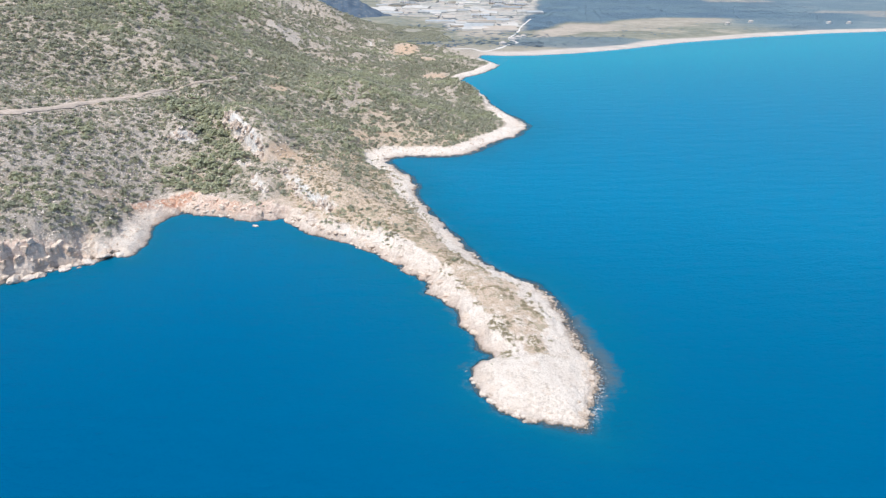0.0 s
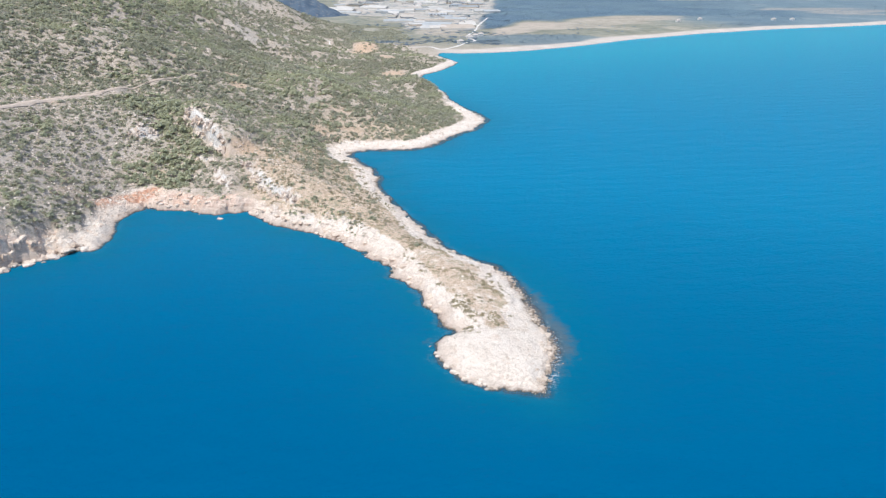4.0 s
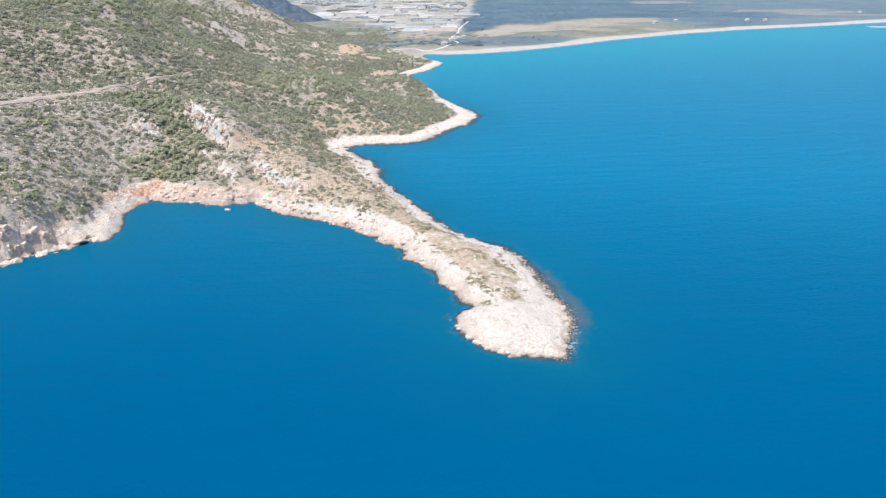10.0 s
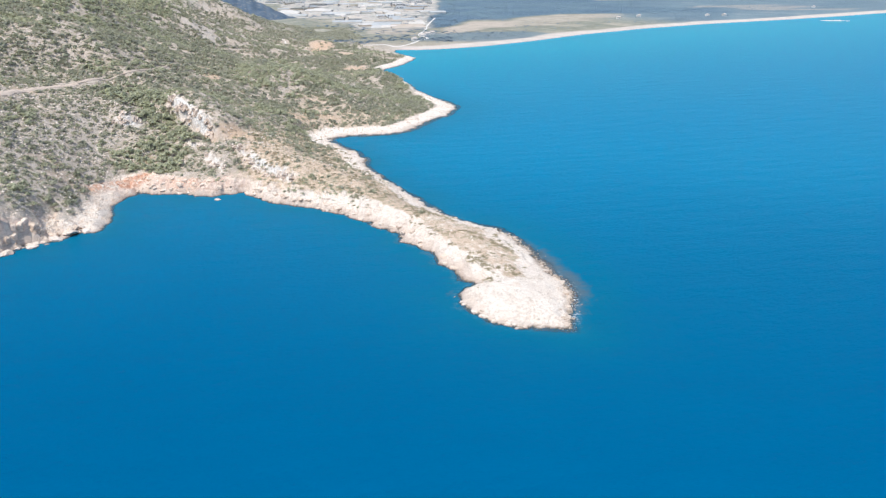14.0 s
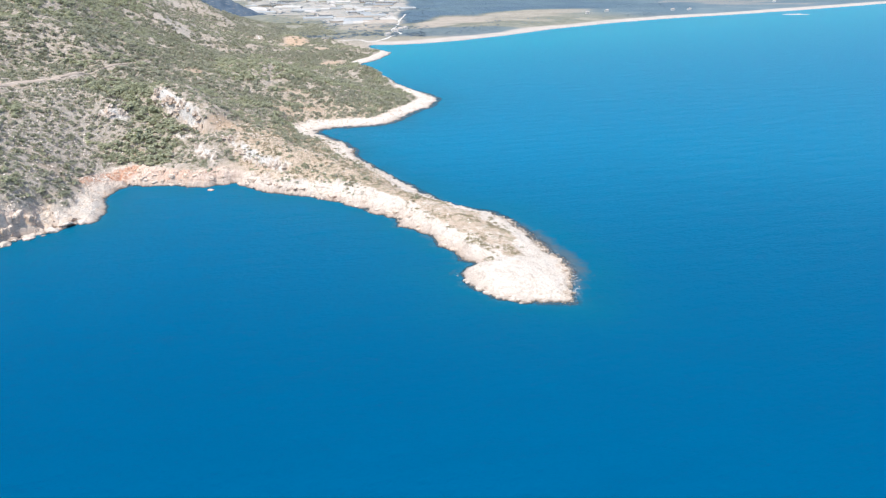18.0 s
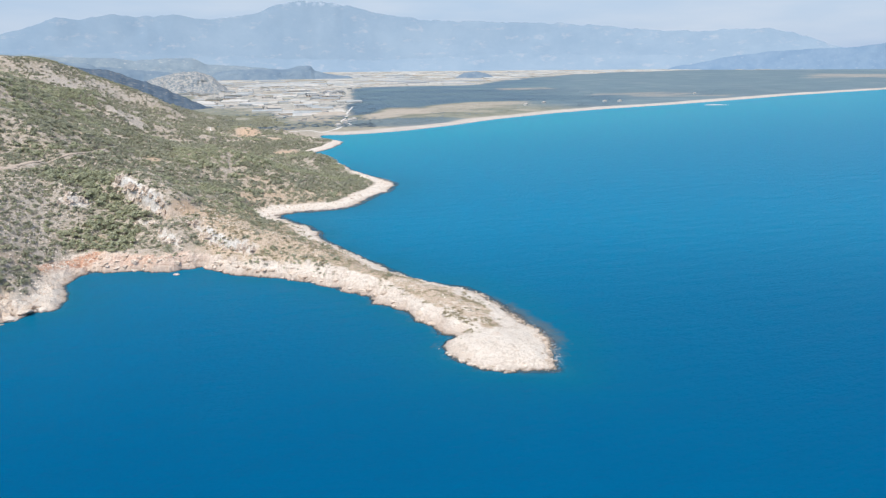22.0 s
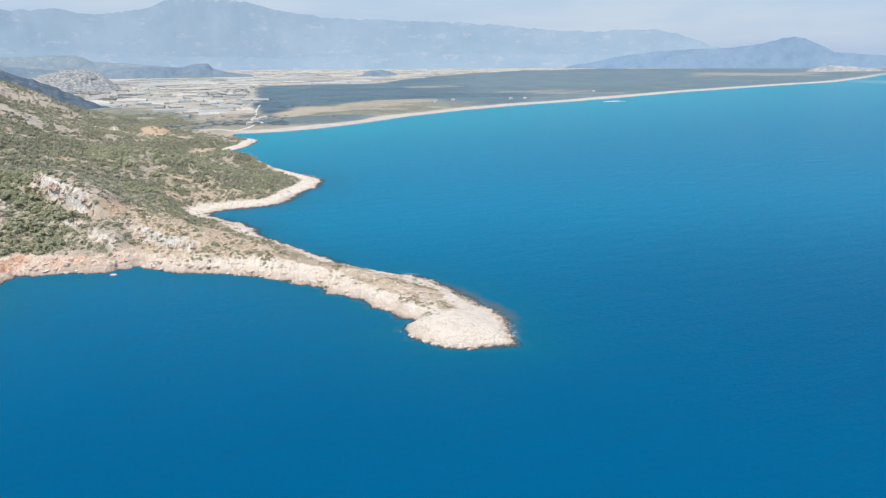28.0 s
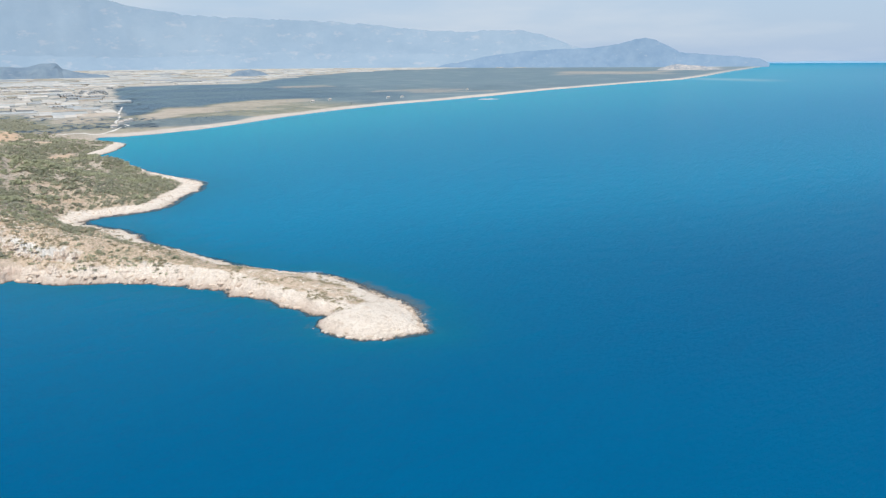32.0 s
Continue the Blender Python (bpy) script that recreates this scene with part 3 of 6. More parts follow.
def sea_material():
    m, n, l, b = material("sea_water")
    depth = attr_node(n, "depth")
    slow = noise_node(n, l, 0.006, 3, 0.5)
    c = ramp_node(n, l, range_node(n, l, depth, 0.0, 14.0), [(0.0, (0.02, 0.13, 0.18)), (0.30, (0.0, 0.096, 0.190)), (1.0, (0.0, 0.089, 0.211))])
    c = mix_node(n, l, range_node(n, l, slow, 0.3, 0.75, 0.0, 0.35), c, (0.0, 0.113, 0.256))
    # lighter blue paints distance haze and low-angle sheen into the water
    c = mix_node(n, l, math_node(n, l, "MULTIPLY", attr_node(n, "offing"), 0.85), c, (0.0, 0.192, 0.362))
    c = mix_node(n, l, math_node(n, l, "MULTIPLY", attr_node(n, "shelf"), range_node(n, l, noise_node(n, l, 0.05, 4, 0.6), 0.25, 0.7, 0.35, 0.95)), c, (0.004, 0.128, 0.222))
    turq = math_node(n, l, "MULTIPLY", attr_node(n, "beachward"), 0.8)
    c = mix_node(n, l, turq, c, (0.0, 0.272, 0.39))
    c = mix_node(n, l, math_node(n, l, "MULTIPLY", attr_node(n, "plume"), 0.75), c, (0.20, 0.36, 0.40))
    weed = math_node(n, l, "ADD", attr_node(n, "reef"), math_node(n, l, "MULTIPLY", math_node(n, l, "SUBTRACT", noise_node(n, l, 0.22, 6, 0.7), 0.5), 1.5))
    c = mix_node(n, l, range_node(n, l, weed, 0.40, 0.95, 0.0, 0.6), c, (0.115, 0.125, 0.13))
    foam_n = noise_node(n, l, 0.75, 6, 0.75)
    foam = math_node(n, l, "MULTIPLY", attr_node(n, "surf"), range_node(n, l, foam_n, 0.50, 0.60, 0.0, 0.9))
    c = mix_node(n, l, foam, c, (0.85, 0.88, 0.9))
    l.new(c, b.inputs["Base Color"])
    b.inputs["Roughness"].default_value = 0.22
    b.inputs["IOR"].default_value = 1.33
    b.inputs["Specular IOR Level"].default_value = 0.015
    b.inputs["Specular Tint"].default_value = (0.02, 0.6, 1.0, 1)
    ripple = math_node(n, l, "ADD", noise_node(n, l, 0.48, 4, 0.68, stretch=(0.7, 1.25, 1)), math_node(n, l, "MULTIPLY", noise_node(n, l, 0.07, 3, 0.5, stretch=(0.5, 1.5, 1)), 2.2))
    ripple = math_node(n, l, "MULTIPLY", ripple, range_node(n, l, attr_node(n, "calm"), 0.0, 1.0, 1.0, 0.0))
    bump_node(n, l, ripple, 0.95, 0.6, b)
    # clear shallows show the bed
    clear = n.new("ShaderNodeBsdfTransparent")
    clear.inputs["Color"].default_value = (0.88, 0.93, 0.93, 1)
    mixs = n.new("ShaderNodeMixShader")
    opaque = math_node(n, l, "MAXIMUM", range_node(n, l, depth, -0.2, 1.7, 0.3, 1.0), foam)
    l.new(opaque, mixs.inputs[0])
    l.new(clear.outputs[0], mixs.inputs[1])
    l.new(b.outputs[0], mixs.inputs[2])
    l.new(mixs.outputs[0], n["Material Output"].inputs["Surface"])
    return m


def leaf_material(name, dark, light, dry=None):
    m, n, l, b = material(name)
    info = n.new("ShaderNodeObjectInfo").outputs["Random"]
    isl = n.new("ShaderNodeNewGeometry").outputs["Random Per Island"]
    v = noise_node(n, l, 0.09, 4, 0.6)
    f = math_node(n, l, "ADD", math_node(n, l, "MULTIPLY", isl, 0.45), math_node(n, l, "ADD", math_node(n, l, "MULTIPLY", info, 0.12), math_node(n, l, "MULTIPLY", v, 0.75)))
    stops = [(0.30, dark), (0.85, light)] + ([(1.0, dry)] if dry else [])
    l.new(ramp_node(n, l, f, stops), b.inputs["Base Color"])
    b.inputs["Roughness"].default_value = 0.75
    b.inputs["Specular IOR Level"].default_value = 0.15
    thin = n.new("ShaderNodeBsdfTranslucent")
    l.new(b.inputs["Base Color"].links[0].from_socket, thin.inputs["Color"])
    both = n.new("ShaderNodeMixShader")
    both.inputs[0].default_value = 0.5
    l.new(b.outputs[0], both.inputs[1])
    l.new(thin.outputs[0], both.inputs[2])
    l.new(both.outputs[0], n["Material Output"].inputs["Surface"])
    return m


def plain_material(name, a, b_, scale, rough=0.85, bump=0.3):
    m, n, l, b = material(name)
    f = noise_node(n, l, scale, 6, 0.65)
    l.new(ramp_node(n, l, f, [(0.32, a), (0.68, b_)]), b.inputs["Base Color"])
    b.inputs["Roughness"].default_value = rough
    bump_node(n, l, f, bump, 0.3 / scale, b)
    return m


def film_material():
    m, n, l, b = material("greenhouse_film")
    tone = math_node(n, l, "FRACT", math_node(n, l, "ADD", n.new("ShaderNodeObjectInfo").outputs["Random"], math_node(n, l, "MULTIPLY", n.new("ShaderNodeNewGeometry").outputs["Random Per Island"], 0.6)))
    c = ramp_node(n, l, tone, [(0.0, (0.28, 0.31, 0.335)), (0.16, (0.42, 0.45, 0.47)), (0.34, (0.55, 0.54, 0.52)), (0.72, (0.64, 0.61, 0.57)), (0.85, (0.46, 0.39, 0.32)), (1.0, (0.32, 0.32, 0.27))])
    dirt = ramp_node(n, l, noise_node(n, l, 0.05, 5, 0.7), [(0.35, (0.7, 0.69, 0.66)), (0.6, (1, 1, 1))])
    l.new(mix_node(n, l, 0.8, c, dirt, "MULTIPLY"), b.inputs["Base Color"])
    b.inputs["Roughness"].default_value = 0.45
    return m


def boulder_material(name="limestone", tint=(1.0, 1.0, 1.0)):
    m, n, l, b = material(name)
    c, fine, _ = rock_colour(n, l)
    z = n.new("ShaderNodeSeparateXYZ")
    l.new(n.new("ShaderNodeNewGeometry").outputs["Position"], z.inputs["Vector"])
    wet = range_node(n, l, math_node(n, l, "ADD", z.outputs["Z"], math_node(n, l, "SUBTRACT", fine, 0.5)), 0.0, 0.45, 0.9, 0.0)
    c = mix_node(n, l, wet, c, (0.20, 0.16, 0.125))
    tone = n.new("ShaderNodeObjectInfo").outputs["Random"]
    c = mix_node(n, l, 1.0, c, ramp_node(n, l, tone, [(0.0, (0.82, 0.78, 0.74)), (1.0, (1.0, 1.0, 1.0))]), "MULTIPLY")
    c = mix_node(n, l, 1.0, c, tint, "MULTIPLY")
    l.new(c, b.inputs["Base Color"])
    b.inputs["Roughness"].default_value = 0.9
    bump_node(n, l, fine, 0.7, 0.6, b)
    return m


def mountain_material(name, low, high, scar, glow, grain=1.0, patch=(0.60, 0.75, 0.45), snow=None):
    """Far hills of the backdrop, with distance haze painted into colour and glow."""
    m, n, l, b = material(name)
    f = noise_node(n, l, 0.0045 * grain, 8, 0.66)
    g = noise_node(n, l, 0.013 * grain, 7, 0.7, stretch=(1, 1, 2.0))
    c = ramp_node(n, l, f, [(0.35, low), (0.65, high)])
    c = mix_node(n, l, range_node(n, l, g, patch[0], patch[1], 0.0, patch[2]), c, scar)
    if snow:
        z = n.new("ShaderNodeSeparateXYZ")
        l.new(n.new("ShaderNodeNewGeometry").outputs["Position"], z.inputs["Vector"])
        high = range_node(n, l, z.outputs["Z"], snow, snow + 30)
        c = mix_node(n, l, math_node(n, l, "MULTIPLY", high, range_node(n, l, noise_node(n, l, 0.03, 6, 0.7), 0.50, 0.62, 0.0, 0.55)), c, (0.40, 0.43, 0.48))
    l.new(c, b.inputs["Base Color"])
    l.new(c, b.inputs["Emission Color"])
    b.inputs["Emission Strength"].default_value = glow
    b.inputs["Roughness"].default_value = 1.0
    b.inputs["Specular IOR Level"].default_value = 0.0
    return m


M_GROUND, M_SEA, M_ROCK, M_WASHED = ground_material(), sea_material(), boulder_material(), boulder_material("wave_washed_limestone", (0.86, 0.825, 0.79))
M_PINK = boulder_material("pink_limestone", (1.0, 0.955, 0.92))
M_CRAG = boulder_material("grey_white_limestone", (0.98, 0.985, 0.99))
M_SHRUB = leaf_material("maquis_leaves", (0.285, 0.298, 0.218), (0.465, 0.468, 0.338))
M_OLIVE = leaf_material("grey_green_leaves", (0.31, 0.318, 0.248), (0.495, 0.489, 0.378))
M_PINE = leaf_material("pine_needles", (0.355, 0.367, 0.255), (0.52, 0.527, 0.37))
M_CROWN = leaf_material("young_pine_needles", (0.48, 0.497, 0.36), (0.64, 0.648, 0.475))
M_LOW = leaf_material("cushion_scrub", (0.315, 0.285, 0.19), (0.48, 0.42, 0.29))
# blue of the distant air is mixed into these leaf colours
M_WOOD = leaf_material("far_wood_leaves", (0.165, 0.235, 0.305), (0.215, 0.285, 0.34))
M_BARK = plain_material("bark", (0.10, 0.07, 0.05), (0.22, 0.17, 0.13), 3.0)
M_DIRT = plain_material("dirt_track", (0.47, 0.375, 0.30), (0.64, 0.53, 0.44), 0.35)
M_FILM = film_material()
M_PLASTER = plain_material("white_plaster", (0.62, 0.6, 0.57), (0.8, 0.78, 0.75), 0.4)
M_TILE = plain_material("clay_roof", (0.46, 0.41, 0.38), (0.58, 0.53, 0.49), 0.5)
M_GRAVEL = plain_material("white_gravel", (0.62, 0.59, 0.55), (0.78, 0.75, 0.71), 0.2)
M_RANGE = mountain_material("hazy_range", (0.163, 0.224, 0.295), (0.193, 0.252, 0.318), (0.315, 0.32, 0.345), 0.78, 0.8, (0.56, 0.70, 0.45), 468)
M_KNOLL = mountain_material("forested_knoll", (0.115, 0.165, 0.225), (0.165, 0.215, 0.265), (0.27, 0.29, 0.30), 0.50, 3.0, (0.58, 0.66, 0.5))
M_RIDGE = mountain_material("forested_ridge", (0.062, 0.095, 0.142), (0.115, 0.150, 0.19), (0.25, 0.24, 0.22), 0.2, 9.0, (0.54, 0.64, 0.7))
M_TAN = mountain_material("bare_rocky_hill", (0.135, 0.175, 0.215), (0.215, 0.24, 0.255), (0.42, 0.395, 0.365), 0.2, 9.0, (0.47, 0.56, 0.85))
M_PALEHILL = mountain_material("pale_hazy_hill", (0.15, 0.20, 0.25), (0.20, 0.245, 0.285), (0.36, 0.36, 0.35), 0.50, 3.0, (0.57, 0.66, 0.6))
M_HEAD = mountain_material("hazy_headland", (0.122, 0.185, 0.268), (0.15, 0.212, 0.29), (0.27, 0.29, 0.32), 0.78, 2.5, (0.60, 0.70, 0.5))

# ---------------------------------------------------------------- ground and sea
GX = axis([(-9000, 900), (-1500, 60), (-420, 7), (-218, 1.1), (-150, 1.3), (-62, 0.9), (14, 0.9), (62, 2.6), (140, 7), (700, 16), (2600, 60), (9000, 500)])
GY = axis([(-900, 200), (-60, 9), (-8, 0.9), (130, 0.9), (190, 1.4), (330, 1.9), (560, 3.6), (800, 5), (1250, 10), (2400, 30), (5000, 120), (15000, 900)])


def stripe(x, y, bearing_a, bearing_b, ra, rb, soft=0.25):
    """A tract of the plain between two bearings and two distances from the vantage."""
    u, v = x - EYE0[0], y - EYE0[1]
    be, r = np.degrees(np.arctan2(u, v)) + fbm(x / 240, y / 240, 3) * 1.2, np.hypot(u, v) * (1 + fbm(x / 300, y / 90, 3) * 0.10)
    return smooth(bearing_a - soft, bearing_a + soft, be) * (1 - smooth(bearing_b - soft, bearing_b + soft, be)) * smooth(ra * 0.985, ra * 1.015, r) * (1 - smooth(rb * 0.985, rb * 1.015, r))


def ground_height(X, Y):
    z, d, rocky, sl = terrain(X, Y)
    cliff_h = blend(X, Y, _shore[:, :2], _shore[:, 2], 8)
    beach = smooth(640, 760, Y) * smooth(50, 95, X)
    flat = 1 - smooth(0.012, 0.06, sl)
    plain = np.maximum(flat, 0) * smooth(720, 860, Y)
    sand = beach * (1 - smooth(0.7, 1.0, d / (36 + 10 * fbm(X / 60, Y / 60, 2) + 12 * smooth(400, 2500, X))))
    k = np.clip(((X + 170) * 20 + (Y - 164) * 19) / 761, 0, 1)
    red = np.exp(-(np.hypot(X + 169.5 - 20 * k, Y - 163 - 18 * k - 2.5 * np.sin(math.pi * k)) / 2.7) ** 2)
    clay = 1.6 * red + 0.7 * np.exp(-((X + 126) / 27) ** 2 - ((Y - 170) / 13) ** 2) * smooth(1.2, 2.6, z) * (1 - smooth(8, 12, d))
    wig = fbm(X / 11, Y / 11, 4)
    outcrop = np.exp(-((X + 129.5 + (Y - 222) * 0.72 + 3 * wig) / 4.1) ** 2 - ((Y - 222) / 20) ** 4) * 0.85 + np.exp(-((X + 162) / 8) ** 2 - ((Y - 223 + 3 * wig) / 4) ** 2) * 0.7 + np.exp(-((X + 126 + (Y - 202) * 1.2) / 3) ** 2 - ((Y - 202) / 7) ** 2) * 0.5 + np.exp(-((X + 91 + (Y - 168) * 0.75 + 3 * wig) / 3.6) ** 2 - ((Y - 168) / 20) ** 4) * 0.75 + np.exp(-((X + 116 + (Y - 180) * 0.58 + 2 * wig) / 2.8) ** 2 - ((Y - 180) / 10) ** 4) * 0.7
    bare = np.zeros_like(X)
    for px, py, rx, ry, much in BARE_EARTH:
        bare = np.maximum(bare, much * smooth(1.15, 0.45, np.hypot((X - px) / rx, (Y - py) / ry) + 0.55 * fbm(X / 7 + px, Y / 7, 3)))
    scree = np.zeros_like(X)
    for px, py, rx, ry, turn, much in SCREE:
        u, v = (X - px) * math.cos(turn) + (Y - py) * math.sin(turn), (Y - py) * math.cos(turn) - (X - px) * math.sin(turn)
        scree = np.maximum(scree, much * smooth(1.2, 0.5, np.hypot(u / rx, v / ry) + 0.9 * fbm(X / 11 + px, Y / 16, 4)))
    scar = np.exp(-((X + 31 + 3 * wig) / 17) ** 4 - ((Y - 728 - 0.5 * (X + 31) + 10 * wig) / 38) ** 4)
    bare = np.maximum(bare, scar)
    clay = np.maximum(clay, 0.42 * smooth(-160, -172, X) * smooth(150, 130, Y) * smooth(4, 9, z) * (1 - smooth(12, 20, d)))
    spit = smooth(-60, -35, X) * smooth(125, 90, Y)
    rim = smooth(12.5, 8.0, d + 4.0 * fbm(X / 8, Y / 8, 4) + 4.5 * smooth(70, 105, Y)) * spit
    tip = smooth(44, 24, Y + 0.35 * X + 18 * fbm(X / 10, Y / 10, 4)) * smooth(-60, -40, X)
    stony = np.clip(np.maximum.reduce([rocky, 1.2 * red, outcrop, 0.85 * tip, 0.72 * rim, 0.33 * spit]), 0, 1)
    straw = np.clip(smooth(-112, -92, X) * smooth(262, 225, Y) * smooth(-20, 10, Y) + 0.8 * smooth(-90, -60, X) * smooth(345, 300, Y), 0, 1)
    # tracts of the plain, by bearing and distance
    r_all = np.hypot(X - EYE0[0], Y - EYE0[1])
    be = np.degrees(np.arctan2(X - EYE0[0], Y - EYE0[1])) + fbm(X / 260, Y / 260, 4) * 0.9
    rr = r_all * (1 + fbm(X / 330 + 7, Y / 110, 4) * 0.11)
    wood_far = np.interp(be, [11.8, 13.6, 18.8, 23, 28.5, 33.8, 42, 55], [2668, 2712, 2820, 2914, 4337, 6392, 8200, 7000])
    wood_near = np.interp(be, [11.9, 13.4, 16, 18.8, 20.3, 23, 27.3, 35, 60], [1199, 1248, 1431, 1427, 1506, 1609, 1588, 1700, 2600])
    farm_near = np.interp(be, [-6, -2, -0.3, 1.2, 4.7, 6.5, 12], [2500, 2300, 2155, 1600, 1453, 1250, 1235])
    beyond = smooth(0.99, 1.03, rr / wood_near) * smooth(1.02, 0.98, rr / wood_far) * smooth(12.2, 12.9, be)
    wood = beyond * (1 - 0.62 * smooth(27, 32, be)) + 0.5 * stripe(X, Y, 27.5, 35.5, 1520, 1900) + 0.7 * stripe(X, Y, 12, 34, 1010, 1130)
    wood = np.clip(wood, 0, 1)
    # this tone also spreads over all far land as painted haze
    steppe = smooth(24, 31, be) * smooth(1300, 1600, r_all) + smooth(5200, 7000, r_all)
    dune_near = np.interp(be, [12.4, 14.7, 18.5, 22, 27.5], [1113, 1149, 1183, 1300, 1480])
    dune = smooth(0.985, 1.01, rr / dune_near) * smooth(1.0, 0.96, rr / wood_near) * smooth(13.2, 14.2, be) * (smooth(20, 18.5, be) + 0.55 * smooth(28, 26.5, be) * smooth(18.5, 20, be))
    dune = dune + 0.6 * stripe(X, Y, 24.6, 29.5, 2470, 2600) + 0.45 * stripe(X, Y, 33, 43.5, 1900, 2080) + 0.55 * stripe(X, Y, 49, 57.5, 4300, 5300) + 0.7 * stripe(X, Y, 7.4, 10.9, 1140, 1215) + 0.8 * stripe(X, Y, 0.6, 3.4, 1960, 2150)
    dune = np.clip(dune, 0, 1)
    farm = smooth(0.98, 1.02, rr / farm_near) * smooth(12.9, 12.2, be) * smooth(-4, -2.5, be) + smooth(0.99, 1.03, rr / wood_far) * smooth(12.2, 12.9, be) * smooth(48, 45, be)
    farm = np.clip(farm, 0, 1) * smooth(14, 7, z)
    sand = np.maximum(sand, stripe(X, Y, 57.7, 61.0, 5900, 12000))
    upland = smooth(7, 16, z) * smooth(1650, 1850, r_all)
    # wood tone here paints a forested ridge under cloud shadow
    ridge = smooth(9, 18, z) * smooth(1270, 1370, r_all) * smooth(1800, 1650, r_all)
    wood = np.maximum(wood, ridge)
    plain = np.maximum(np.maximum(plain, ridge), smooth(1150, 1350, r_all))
    return z, dict(shore=d, slope=sl, stony=stony, straw=straw, sand=sand, clay=clay, plain=plain, wood=wood, dune=dune, bare=bare, crag=np.clip(outcrop * 1.4, 0, 1), scree=scree, cliff=cliff_h, steppe=steppe, farm=farm, upland=upland)


GZ, GA = ground_height(*np.meshgrid(GX, GY))


def sample(field, x, y):
    """A field of the ground grid at any x, y."""
    x, y = np.asarray(x, float), np.asarray(y, float)
    i = np.clip(np.searchsorted(GX, x) - 1, 0, len(GX) - 2)
    j = np.clip(np.searchsorted(GY, y) - 1, 0, len(GY) - 2)
    u, v = np.clip((x - GX[i]) / (GX[i + 1] - GX[i]), 0, 1), np.clip((y - GY[j]) / (GY[j + 1] - GY[j]), 0, 1)
    return (field[j, i] * (1 - u) + field[j, i + 1] * u) * (1 - v) + (field[j + 1, i] * (1 - u) + field[j + 1, i + 1] * u) * v


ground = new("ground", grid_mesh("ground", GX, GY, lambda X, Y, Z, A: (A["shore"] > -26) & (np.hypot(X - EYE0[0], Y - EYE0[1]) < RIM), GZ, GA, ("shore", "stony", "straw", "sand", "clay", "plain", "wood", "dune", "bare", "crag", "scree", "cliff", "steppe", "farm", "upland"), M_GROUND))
tagged(ground, "pale limestone shore and dry scrubby hillside running to a sandy plain", "ground", kind="structure")

SX = axis([(-17000, 2500), (-1500, 120), (-230, 3), (-60, 1.8), (20, 1.8), (70, 4), (160, 12), (900, 30), (3000, 120), (17000, 1800)])
SY = axis([(-17000, 2500), (-700, 120), (-30, 2.2), (130, 1.8), (280, 3), (680, 6), (800, 8), (1500, 22), (3000, 90), (17000, 1800)])


def sea_height(X, Y):
    d = -shore_distance(X, Y)
    bed = sample(GZ, X, Y)
    depth = np.where(d > 24, 20.0, np.maximum(-bed, -1.0) * 1.5)
    reef = np.exp(-((X - 15) / 11) ** 2 - ((Y - 34) / 30) ** 2)
    weed = np.clip(reef * 0.95 * smooth(14, 2, d) + 0.48 * smooth(7, 0, d) * smooth(330, 250, Y) * smooth(-60, -40, X), 0, 1)
    surf = (1 - smooth(0.3, 2.6, d + fbm(X / 5, Y / 5, 2) * 1.6)) * (0.05 + 1.1 * np.exp(-((X - 9) / 8) ** 2 - ((Y - 16) / 26) ** 2)) * smooth(720, 640, Y) + 0.5 * (1 - smooth(1, 9, d)) * smooth(740, 800, Y)
    u, v = X - EYE0[0], Y - EYE0[1]
    r = np.hypot(u, v)
    # shoaling turquoise, widened with distance to paint haze and grazing sky reflection
    beachward = 0.8 * np.exp(-np.maximum(d, 0) / (160 + 0.10 * r)) * smooth(350, 850, Y) + 0.5 * smooth(150, 700, Y) * np.exp(-np.maximum(d, 0) / 1100)
    bearing = np.degrees(np.arctan2(u, v))
    plume = np.exp(-((bearing - 62.5) / 3.0) ** 4 - ((r - 3450 + 45 * (bearing - 60)) / 150) ** 2)
    # painted paling of the sea, growing to the north and east
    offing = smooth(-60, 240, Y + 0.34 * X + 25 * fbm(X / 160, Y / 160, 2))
    return X * 0.0, dict(shelf=np.exp(-np.maximum(d, 0) / 20) * smooth(560, 420, Y), depth=depth, surf=surf, reef=weed, offing=offing, calm=smooth(1200, 4500, r), plume=plume, beachward=np.clip(beachward, 0, 1))


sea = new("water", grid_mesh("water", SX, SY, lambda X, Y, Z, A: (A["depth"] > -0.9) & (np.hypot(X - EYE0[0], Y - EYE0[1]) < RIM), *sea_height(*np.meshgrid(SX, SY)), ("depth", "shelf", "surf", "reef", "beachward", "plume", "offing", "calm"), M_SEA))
tagged(sea, "deep blue rippled sea turning turquoise towards the beach", "sea", kind="structure")


